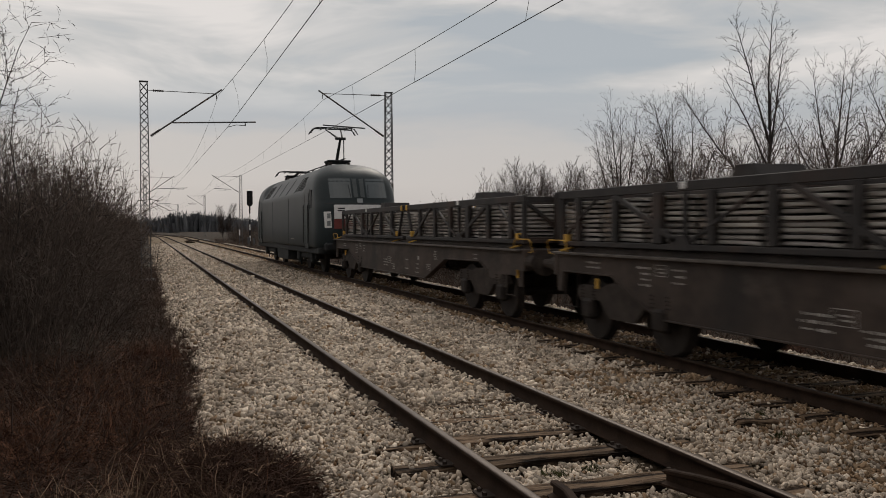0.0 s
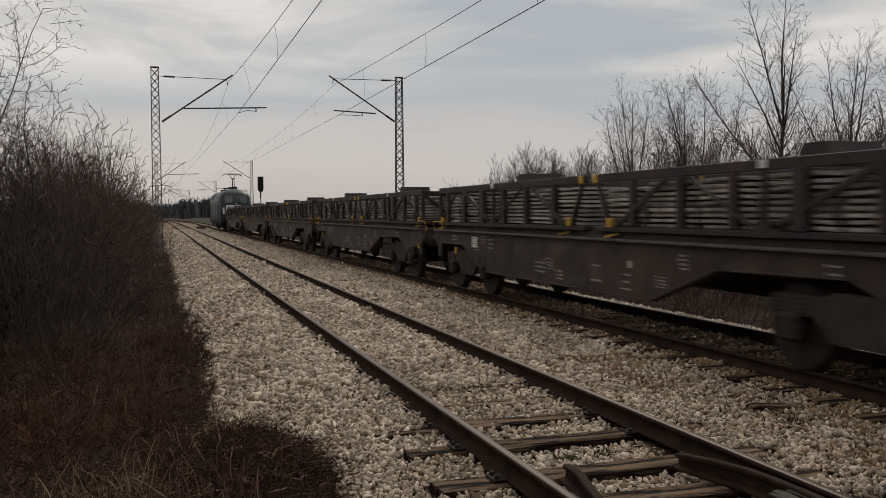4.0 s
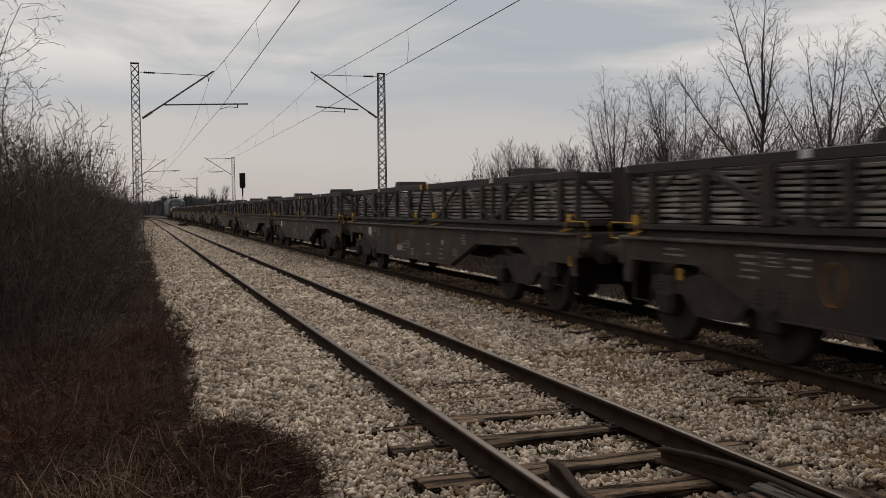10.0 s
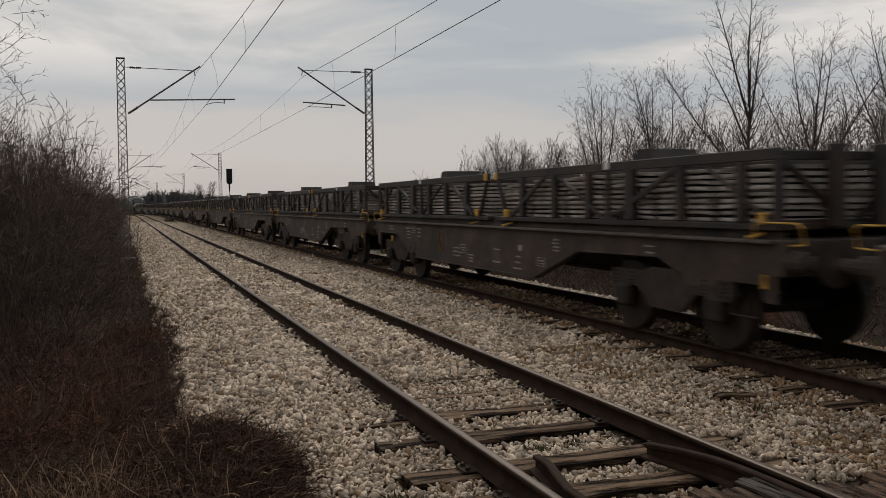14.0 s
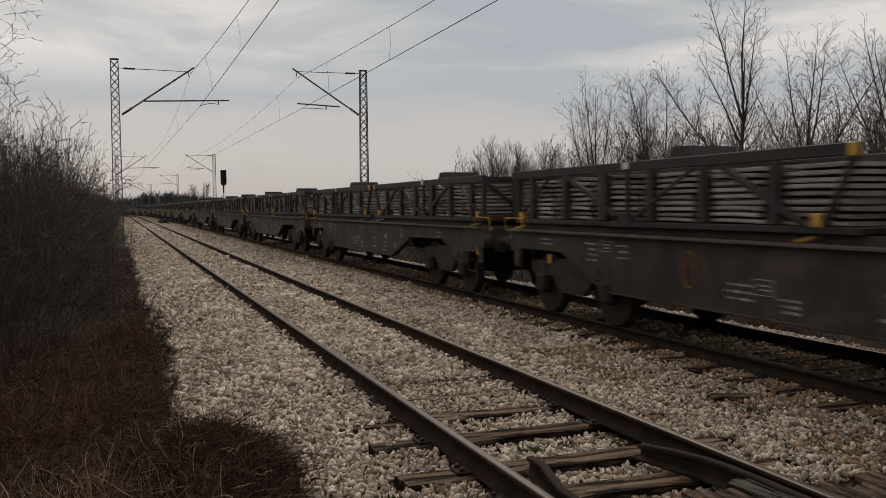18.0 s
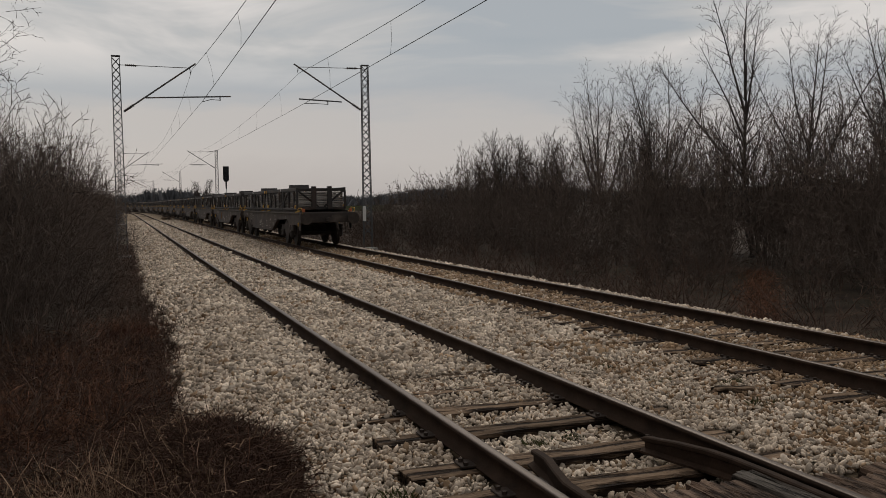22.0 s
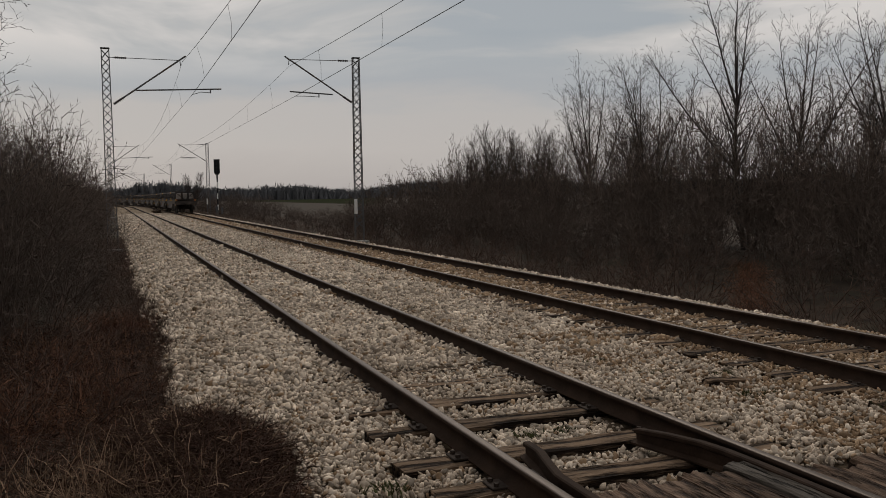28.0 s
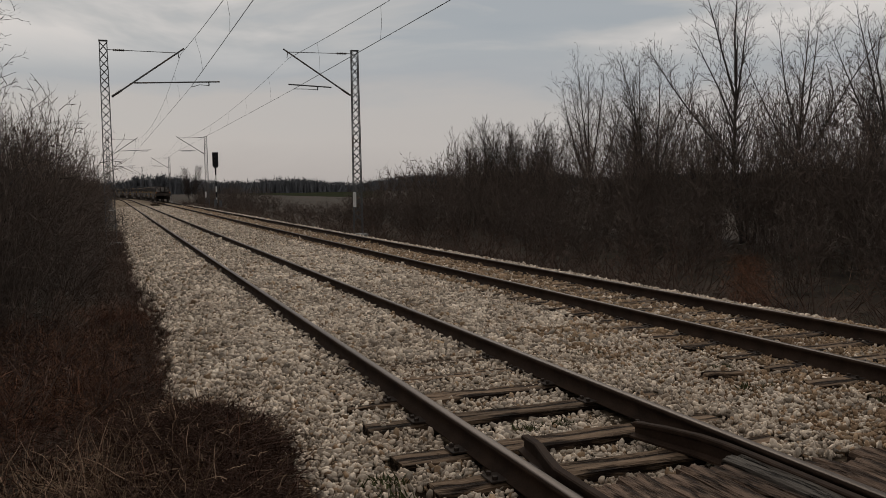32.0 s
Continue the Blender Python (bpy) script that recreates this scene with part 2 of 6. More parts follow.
# ---- mesh building ----
class Geo:
    """Collects vertices and faces of one part."""
    def __init__(self):
        self.v, self.f = [], []

    def add(self, vs, fs):
        n = len(self.v)
        self.v += [tuple(p) for p in vs]
        self.f += [tuple(n + i for i in q) for q in fs]
        return self

    def box(self, c, s, ch=0.008, m=None):
        """A chamfered box: centre, size, chamfer."""
        hx, hy, hz = s[0] / 2, s[1] / 2, s[2] / 2
        ch = min(ch, hx * 0.6, hy * 0.6, hz * 0.6)
        vs, idx = [], {}
        for sx in (-1, 1):
            for sy in (-1, 1):
                for sz in (-1, 1):
                    for ax in range(3):
                        h = [hx - ch, hy - ch, hz - ch]
                        h[ax] += ch
                        idx[sx, sy, sz, ax] = len(vs)
                        vs.append(Vector((sx * h[0], sy * h[1], sz * h[2])))
        fs = []
        S = (-1, 1)
        for s1 in S:
            fs.append([idx[s1, a, b, 0] for a, b in ((-1, -1), (1, -1), (1, 1), (-1, 1))][::s1])
            fs.append([idx[a, s1, b, 1] for a, b in ((-1, -1), (-1, 1), (1, 1), (1, -1))][::s1])
            fs.append([idx[a, b, s1, 2] for a, b in ((-1, -1), (1, -1), (1, 1), (-1, 1))][::s1])
            for s2 in S:
                fs.append([idx[s1, s2, -1, 0], idx[s1, s2, -1, 1], idx[s1, s2, 1, 1], idx[s1, s2, 1, 0]][::s1 * s2])
                fs.append([idx[s1, -1, s2, 0], idx[s1, 1, s2, 0], idx[s1, 1, s2, 2], idx[s1, -1, s2, 2]][::s1 * s2])
                fs.append([idx[-1, s1, s2, 1], idx[-1, s1, s2, 2], idx[1, s1, s2, 2], idx[1, s1, s2, 1]][::s1 * s2])
                for s3 in S:
                    fs.append([idx[s1, s2, s3, 0], idx[s1, s2, s3, 1], idx[s1, s2, s3, 2]][::s1 * s2 * s3])
        if m is None:
            m = Matrix()
        return self.add([m @ (p + Vector(c)) for p in vs], fs)

    def bar(self, p, q, w, h, ch=0.006):
        """A square bar from p to q."""
        p, q = Vector(p), Vector(q)
        d = q - p
        rot = d.to_track_quat("Y", "Z").to_matrix().to_4x4()
        return self.box((0, 0, 0), (w, d.length, h), ch, Matrix.Translation((p + q) / 2) @ rot)

    def tube(self, pts, radii, n=6, cap=True):
        pts = [Vector(p) for p in pts]
        if not isinstance(radii, (list, tuple)):
            radii = [radii] * len(pts)
        vs, fs = [], []
        for i, p in enumerate(pts):
            d = (pts[min(i + 1, len(pts) - 1)] - pts[max(i - 1, 0)]).normalized()
            u = d.orthogonal().normalized() if abs(d.z) > 0.95 else d.cross(Vector((0, 0, 1))).normalized()
            w = d.cross(u)
            for k in range(n):
                a = 2 * math.pi * k / n
                vs.append(p + radii[i] * (math.cos(a) * u + math.sin(a) * w))
        for i in range(len(pts) - 1):
            for k in range(n):
                a, b = i * n + k, i * n + (k + 1) % n
                fs.append((a, a + n, b + n, b))
        if cap:
            fs.append(tuple(range(n)))
            fs.append(tuple(range((len(pts) - 1) * n, len(pts) * n))[::-1])
        return self.add(vs, fs)

    def ext(self, poly, lo, hi, axis="x"):
        """A flat outline pushed through from lo to hi along an axis."""
        n = len(poly)

        def at(a, b, c):
            return {"x": (c, a, b), "y": (a, c, b), "z": (a, b, c)}[axis]
        vs = [at(a, b, lo) for a, b in poly] + [at(a, b, hi) for a, b in poly]
        fs = [tuple(range(n)), tuple(range(2 * n - 1, n - 1, -1))]
        fs += [(i, i + n, (i + 1) % n + n, (i + 1) % n) for i in range(n)]
        return self.add(vs, fs)

    def mesh(self, name, material, smooth=False):
        me = bpy.data.meshes.new(name)
        me.from_pydata(self.v, [], self.f)
        bm = bmesh.new(); bm.from_mesh(me)
        bmesh.ops.recalc_face_normals(bm, faces=bm.faces)
        bm.to_mesh(me); bm.free()
        me.materials.append(material)
        if smooth:
            me.polygons.foreach_set("use_smooth", [True] * len(me.polygons))
        return me


def part(name, geo, material, parent=None, label="", smooth=False):
    me = geo if isinstance(geo, bpy.types.Mesh) else geo.mesh(name, material, smooth)
    ob = new(name, me)
    if parent is not None:
        ob.parent = parent
    if label:
        ob["label"] = label
    return ob


def thing(name, label, category, group="", kind="", m=None):
    ob = new(name)
    ob.empty_display_size = 0.2
    tagged(ob, label, category, group, kind)
    if m is not None:
        ob.matrix_basis = m
    return ob


def np_mesh(name, v, f, material):
    """A mesh from arrays: v (n, 3), f (m, 3 or 4)."""
    me = bpy.data.meshes.new(name)
    v, f = np.asarray(v, dtype=np.float32), np.asarray(f, dtype=np.int32)
    k = f.shape[1]
    me.vertices.add(len(v)); me.vertices.foreach_set("co", v.ravel())
    me.loops.add(f.size); me.loops.foreach_set("vertex_index", f.ravel())
    me.polygons.add(len(f)); me.polygons.foreach_set("loop_start", np.arange(0, f.size, k, dtype=np.int32))
    me.update(calc_edges=True)
    me.materials.append(material)
    return me


def track_pose(s, off, z=0.0):
    """Where the line stands s metres along, off metres right of the near track's middle."""
    if s <= Y_CURVE:
        return pose(off, s, z)
    a = (s - Y_CURVE) / R_CURVE
    x = -R_CURVE * (1 - math.cos(a)) + off * math.cos(a)
    y = Y_CURVE + R_CURVE * math.sin(a) + off * math.sin(a)
    return pose(x, y, z, 0, 0, math.degrees(a))

M_SOIL = mat("soil", (0.024, 0.018, 0.013), (0.070, 0.050, 0.036), 1.3, 0.95, 0.6, fine=14, dist=0.05, stain=(0.035, 0.033, 0.02))
M_FIELD = mat("field", (0.026, 0.029, 0.017), (0.038, 0.041, 0.025), 0.05, 0.95, 0.0, fine=0.6, spec=0.0)
# near bed: shade of the gaps between stones painted in as dark brown
M_BED = mat("ballast_gap_shade", (0.018, 0.013, 0.009), (0.105, 0.080, 0.056), 16, 0.95, 0.7, fine=45, dist=0.03, spec=0.0)
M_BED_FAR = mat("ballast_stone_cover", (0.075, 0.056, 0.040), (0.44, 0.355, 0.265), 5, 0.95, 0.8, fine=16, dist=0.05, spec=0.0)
M_STONE = mat("limestone", (0.33, 0.262, 0.198), (0.66, 0.560, 0.452), 1.2, 0.9, 0.0, fine=70, island=0.55)
M_STONE_RUST = mat("rusty_limestone", (0.15, 0.092, 0.055), (0.40, 0.285, 0.180), 3.0, 0.9, 0.0, fine=70, island=0.42)
M_RAIL = mat("rail_rust", (0.020, 0.0125, 0.009), (0.046, 0.029, 0.020), 5, 0.85, 0.3, fine=60, spec=0.08)
M_HEAD = mat("rail_head", (0.048, 0.034, 0.0255), (0.098, 0.074, 0.058), 3, 0.48, 0.05, metal=0.5, fine=80, stretch=(1, 0.1, 1))
M_TIMBER = mat("sleeper_timber", (0.030, 0.0180, 0.012), (0.240, 0.165, 0.108), 3.5, 0.9, 1.0, fine=30, objrand=0.38, stretch=(0.35, 3.0, 3.0), dist=0.03, crack=4.0)
M_PLANK = mat("crossing_timber", (0.040, 0.0240, 0.017), (0.220, 0.150, 0.106), 3.0, 0.88, 1.0, fine=26, objrand=0.25, stretch=(3.5, 0.6, 3.0), dist=0.03, crack=2.6)
M_GREYPLANK = mat("weathered_plank", (0.048, 0.040, 0.033), (0.135, 0.118, 0.100), 3.0, 0.88, 1.0, fine=28, stretch=(3.5, 0.4, 3.0), dist=0.03, stain=(0.055, 0.042, 0.034), crack=6.0)
M_IRON = mat("dark_iron", (0.022, 0.016, 0.013), (0.050, 0.036, 0.028), 8, 0.8, 0.2)
M_GALV = mat("galvanised_steel", (0.075, 0.077, 0.08), (0.14, 0.142, 0.145), 2.5, 0.65, 0.1, metal=0.2, stain=(0.14, 0.10, 0.075))
M_WIRE = mat("overhead_wire", (0.035, 0.035, 0.035), (0.06, 0.06, 0.06), 4, 0.6, 0.0)
M_INSUL = mat("brown_insulator", (0.03, 0.022, 0.02), (0.055, 0.04, 0.035), 6, 0.3, 0.0, spec=0.5)
M_WHITE = mat("white_paint", (0.62, 0.61, 0.59), (0.76, 0.75, 0.73), 6, 0.6, 0.05)
M_BLACK = mat("black_paint", (0.012, 0.012, 0.013), (0.026, 0.026, 0.028), 6, 0.55, 0.05)


# ---- ground and line ----
def ground_z(x, y):
    """Ground beside the line: a shallow trough to the right, a low bank to the left."""
    def mix(pts):
        for (a, za), (b, zb) in zip(pts, pts[1:]):
            if x <= b:
                return za + (zb - za) * max(0.0, min(1.0, (x - a) / (b - a)))
        return pts[-1][1]
    near = max(0.0, min(1.0, (8.0 - y) / 4.0))
    z = mix([(-60, -0.6), (-8, -0.35), (-4.5, -0.25 + 0.15 * near), (-2.6, -0.42 + 0.28 * near), (-1.5, -0.45), (6.0, -0.45), (7.6, -0.75), (10, -0.6), (16, -0.25), (60, -0.6)])
    z += 0.30 * math.exp(-((x + 2.42) ** 2 / 0.20 + (y - 6.0) ** 2 / 1.5))   # an overgrown heap at the ballast edge
    return z + 0.06 * noise.noise((x * 0.35, y * 0.35, 0)) * (1 if abs(x) < 60 else 0)


def build_ground():
    xs = [-3000, -800, -250, -100, -60, -40, -25, -18, -14, -11, -9, -7.5, -6.5, -5.7, -5, -4.5, -4, -3.5, -3, -2.6, -2.2, -1.8, 0, 3, 5, 6, 6.6, 7.2, 7.8, 8.6, 9.5, 11, 13, 16, 20, 26, 40, 60, 100, 250, 800, 3000]
    ys = [-3000, -600, -300, -100, -40, -15, -5] + [i * 0.4 for i in range(0, 30)] + [12 + i * 0.8 for i in range(0, 26)] + [34, 37, 41, 46, 52, 60, 70, 85, 105, 130, 160, 200, 260, 400, 700, 1400, 3000]
    v = [(x, y, ground_z(x, y)) for y in ys for x in xs]
    n = len(xs)
    f = [(j * n + i, j * n + i + 1, (j + 1) * n + i + 1, (j + 1) * n + i) for j in range(len(ys) - 1) for i in range(n - 1)]
    me = np_mesh("ground", v, f, M_SOIL)
    me.polygons.foreach_set("use_smooth", [True] * len(f))
    tagged(new("ground", me), "bare brown winter soil with dead grass beside the line", "ground", kind="structure")


def sweep(name, outline, s0, s1, step, material, off=0.0, closed=True, z=0.0):
    """An outline (x, z) carried along the line."""
    ss = [s0]
    while ss[-1] < s1:
        ss.append(min(s1, ss[-1] + (step if ss[-1] > 120 else step * 3 if ss[-1] < 0 or ss[-1] > 60 else step)))
    v, n = [], len(outline)
    for s in ss:
        m = track_pose(s, off, z)
        v += [m @ Vector((a, 0, b)) for a, b in outline]
    f = []
    for j in range(len(ss) - 1):
        for i in range(n if closed else n - 1):
            k = (i + 1) % n
            f.append((j * n + i, j * n + k, (j + 1) * n + k, (j + 1) * n + i))
    me = np_mesh(name, [tuple(p) for p in v], f, material)
    bm = bmesh.new(); bm.from_mesh(me)
    if closed:
        es = [e for e in bm.edges if e.is_boundary]
        bmesh.ops.holes_fill(bm, edges=es)
    bmesh.ops.recalc_face_normals(bm, faces=bm.faces)
    bm.to_mesh(me); bm.free()
    return me


def build_bed():
    xs = [-2.75, -2.45, -2.1, -1.75, -1.3, -0.8, 0, 0.8, 1.4, 2.07, 2.8, 3.4, 4.14, 4.9, 5.4, 5.9, 6.3, 6.75]
    zs = [-0.52, -0.34, -0.24, -0.195, -0.18, -0.18, -0.185, -0.18, -0.18, -0.20, -0.18, -0.18, -0.185, -0.18, -0.19, -0.22, -0.38, -0.66]
    dip = lambda x, y: 0.035 if -1.6 < x < -0.79 and 0 < y < 7.0 else 0.055 * max(0.0, min(1.0, (7.4 - y) / 0.9)) if abs(x) < 0.72 and y > 0 else 0.0
    ss = [-300, -100, -30] + [i * 0.5 for i in range(-8, 90)] + list(range(45, 120, 5)) + list(range(120, 430, 8))
    v = []
    for s in ss:
        m = track_pose(s, 0)
        v += [m @ Vector((x, 0, z - dip(x, s) - (0.024 if s < 100 else 0.0) + 0.015 * noise.noise((x * 1.7, s * 1.1, 3)))) for x, z in zip(xs, zs)]
    n = len(xs)
    f = [(j * n + i, j * n + i + 1, (j + 1) * n + i + 1, (j + 1) * n + i) for j in range(len(ss) - 1) for i in range(n - 1)]
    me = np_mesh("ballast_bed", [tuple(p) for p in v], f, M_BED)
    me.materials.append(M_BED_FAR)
    # stone colour far off, the painted gap shade under the near stones
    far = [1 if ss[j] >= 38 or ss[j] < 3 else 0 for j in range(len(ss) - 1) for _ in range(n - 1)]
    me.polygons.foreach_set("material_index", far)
    return tagged(new("ballast_bed", me), "pale limestone ballast bed under both tracks, gap shade painted dark in its near part", "ballast", kind="structure")


RAIL_FOOT = [(-0.0625, -0.155), (0.0625, -0.155), (0.0625, -0.145), (0.012, -0.122), (0.010, -0.045), (0.033, -0.034), (0.034, -0.008), (-0.034, -0.008), (-0.033, -0.034), (-0.010, -0.045), (-0.012, -0.122), (-0.0625, -0.145)]
RAIL_TOP = [(0.034, -0.0085), (0.031, -0.003), (0.020, 0.0), (-0.020, 0.0), (-0.031, -0.003), (-0.034, -0.0085)]


def build_track(name, off, label):
    t = thing(name, label, "railway track", "railway tracks", "structure")
    for side in (-0.7525, 0.7525):
        r = part("rail", sweep("rail", RAIL_FOOT, -300, 430, 6, M_RAIL, off + side), None, t)
        part("railhead", sweep("railhead", RAIL_TOP, -300, 430, 6, M_HEAD, off + side), None, r, "worn bright running surface")
    return t


build_ground()
BED = build_bed()
TRACK_1 = build_track("near_track", 0.0, "rusty steel rails on timber sleepers in pale ballast")
TRACK_2 = build_track("far_track", OFF2, "rusty steel rails on brown timber sleepers in ballast")


# ---- overhead line ----
def lattice_mast(h=7.35, w0=0.37, w1=0.27, d=0.16):
    """A slim lattice mast: four angle legs, crossed flats on the two broad faces."""
    t = thing("catenary_mast", "slim grey galvanised steel lattice mast beside the track", "catenary mast", "overhead line masts")
    for sx in (-1, 1):
        for sy in (-1, 1):
            g = Geo().bar((sx * w0 / 2, sy * d / 2, -0.6), (sx * w1 / 2, sy * d / 2, h), 0.034, 0.034)
            part("leg", g, M_GALV, t)
    n = 22
    for sy in (-1, 1):
        g = Geo()
        for i in range(n):
            za, zb = 0.25 + (h - 0.3) * i / n, 0.25 + (h - 0.3) * (i + 1) / n
            wa, wb = w0 + (w1 - w0) * za / h, w0 + (w1 - w0) * zb / h
            g.bar((-wa / 2, sy * d / 2, za), (wb / 2, sy * d / 2, zb), 0.010, 0.022, 0.003)
            g.bar((wa / 2, sy * d / 2, za), (-wb / 2, sy * d / 2, zb), 0.010, 0.022, 0.003)
        part("lattice", g, M_GALV, t)
    part("cap", Geo().box((0, 0, h + 0.01), (w1 + 0.06, d + 0.06, 0.04)), M_GALV, t)
    part("footing", Geo().box((0, 0, -0.55), (0.7, 0.7, 0.5), 0.03), mat_concrete, t, "weathered concrete footing")
    return t


mat_concrete = mat("concrete", (0.20, 0.19, 0.175), (0.33, 0.32, 0.30), 4, 0.9, 0.3, stain=(0.13, 0.12, 0.10))


def insulator(g, p, q, r=0.055, n=6):
    p, q = Vector(p), Vector(q)
    pts, rad = [], []
    for i in range(2 * n + 1):
        pts.append(p.lerp(q, i / (2 * n)))
        rad.append(r if i % 2 else r * 0.45)
    g.tube(pts, rad, 8)


def cantilever(side):
    """A bracket on its mast (at the origin), reaching over the track; side = 1 reaches to the right."""
    t = thing("catenary_bracket", "hinged steel bracket with brown insulators carrying the wires", "catenary bracket", "overhead line brackets")
    k = side
    if side > 0:
        top, tie, low, tube, dx, cw = (2.95, 7.18), (2.72, 7.0), (0.15, 5.2), ((1.05, 5.80), (4.27, 5.93)), 3.85, (3.15, 5.69)
    else:
        top, tie, low, tube, dx, cw = (2.98, 7.32), (2.80, 7.2), (0.12, 5.45), ((1.02, 5.82), (2.80, 5.90)), 1.60, (2.58, 5.72)
    P = lambda c: (k * c[0], 0, c[1])
    def between(a, b, u):
        return (a[0] + (b[0] - a[0]) * u, a[1] + (b[1] - a[1]) * u)
    part("strut", Geo().tube([P(between(low, top, 0.16)), P(top)], 0.032, 8), M_GALV, t)
    g = Geo(); insulator(g, P(between(low, top, 0.03)), P(between(low, top, 0.16)), 0.062)
    part("insulator", g, M_INSUL, t, "ribbed brown insulator")
    tie0 = (0.12, tie[1] + 0.03)
    part("tie_rod", Geo().tube([P(between(tie0, tie, 0.24)), P(tie)], 0.014, 6), M_GALV, t)
    g = Geo(); insulator(g, P(between(tie0, tie, 0.08)), P(between(tie0, tie, 0.24)), 0.05)
    part("insulator", g, M_INSUL, t, "ribbed brown insulator")
    part("tie_rod_end", Geo().tube([P(tie0), P(between(tie0, tie, 0.08))], 0.014, 6), M_GALV, t)
    part("registration_tube", Geo().tube([P(tube[0]), P(tube[1])], 0.028, 8), M_GALV, t)
    zz = tube[0][1] + (tube[1][1] - tube[0][1]) * (dx - tube[0][0]) / (tube[1][0] - tube[0][0])
    part("drop_bracket", Geo().tube([P((dx, zz)), P((dx, zz - 0.16))], 0.022, 6), M_GALV, t)
    part("steady_arm", Geo().tube([P((dx, zz - 0.14)), P(((dx + cw[0]) / 2, zz - 0.12)), P(cw)], 0.014, 6), M_GALV, t)
    part("wire_clamp", Geo().tube([P((tie[0], tie[1])), P((tie[0] + 0.03, tie[1] - 0.22))], 0.016, 6), M_GALV, t)
    return t


def build_overhead():
    stations = [36, 97, 158, 219, 280, 341, -25]
    lm, lc, rc = lattice_mast(), cantilever(1), cantilever(-1)
    first = True
    for s in stations:
        for off, proto, turn in ((-3.01, lc, 0), (6.80, rc, 0)):
            m = track_pose(s, off)
            if s == 36 and off < 0:
                lm.matrix_basis, lc.matrix_basis = m, m
            elif s == 36:
                copy_thing(lm, m); rc.matrix_basis = m
            else:
                copy_thing(lm, m); copy_thing(proto, m)
    # white marker plates on the right-hand masts
    for s in (36, 97):
        g = Geo().box((-0.17, -0.135, 1.15), (0.14, 0.012, 0.62), 0.004)
        o = part("marker_plate", g, M_WHITE)
        tagged(o, "narrow white marker plate fixed to the mast", "marker plate")
        o.matrix_basis = track_pose(s, 6.80)
    # wires: two spans a wire, from mast to mast
    for off_c, off_m, drift, amp in ((0.15, -0.20, 0.28, 0.50), (4.18, 4.03, 0.12, 0.47)):
        st = sorted(stations)
        home = st.index(36)
        for j, (a, b) in enumerate(zip(st, st[1:])):
            za, zb = (j - home) % 2, (j + 1 - home) % 2   # the contact wire's zigzag
            w = thing("overhead_wires", "thin dark contact wire hung from a sagging messenger wire", "overhead wire", "overhead wires")
            n = 24
            mess, cont = [], []
            for i in range(n + 1):
                u = i / n
                s = a + (b - a) * u
                sag = 4 * u * (1 - u)
                mess.append(track_pose(s, off_m + drift * sag, 6.95 - 0.54 * sag).translation)
                cont.append(track_pose(s, off_c - amp * (za + (zb - za) * u), 5.70 - 0.04 * sag).translation)
            part("messenger_wire", Geo().tube(mess, 0.0085 if a < 36 else 0.0060, 5), M_WIRE, w)
            part("contact_wire", Geo().tube(cont, 0.0095 if a < 36 else 0.0075, 5), M_WIRE, w)
            for i in (2, 5, 8, 12, 16, 19, 22):
                p, q = mess[i], cont[i] + Vector((0, 0, 0))
                mid = p.lerp(q, 0.5) + Vector((0.06, 0.10, 0))
                part("dropper", Geo().tube([p, mid, q], 0.005 if a < 36 else 0.0035, 4), M_WIRE, w)


build_overhead()


def build_signal():
    t = thing("railway_signal", "black signal head on a white and black banded post", "railway signal", m=track_pose(97, 7.75))
    part("head", Geo().ext([(-0.31, 4.22), (-0.20, 4.02), (0.20, 4.02), (0.31, 4.22), (0.31, 5.66), (-0.31, 5.66)], -0.09, 0.0, "y"), M_BLACK, t)
    for z in (4.38, 4.78, 5.18):
        part("hood", Geo().tube([(0, -0.1, z), (0, -0.34, z)], [0.11, 0.11], 10), M_BLACK, t)
    part("bracket", Geo().box((0, 0.02, 3.82), (0.16, 0.12, 0.50)), M_BLACK, t)
    for i in range(7):
        a, b = -0.4 + i * 0.6, -0.4 + (i + 1) * 0.6
        part("post_band", Geo().tube([(0, 0.02, a), (0, 0.02, b)], 0.07, 10), M_WHITE if i % 2 else M_BLACK, t, "white band" if i % 2 else "black band")
    part("relay_box", Geo().box((-0.12, 0.0, 0.12), (0.28, 0.25, 1.0), 0.02), M_GALV, t, "pale grey relay box")
    part("relay_box", Geo().box((0.42, 0.0, 0.15), (0.24, 0.25, 0.8), 0.02), M_GALV, t, "pale grey relay box")


build_signal()


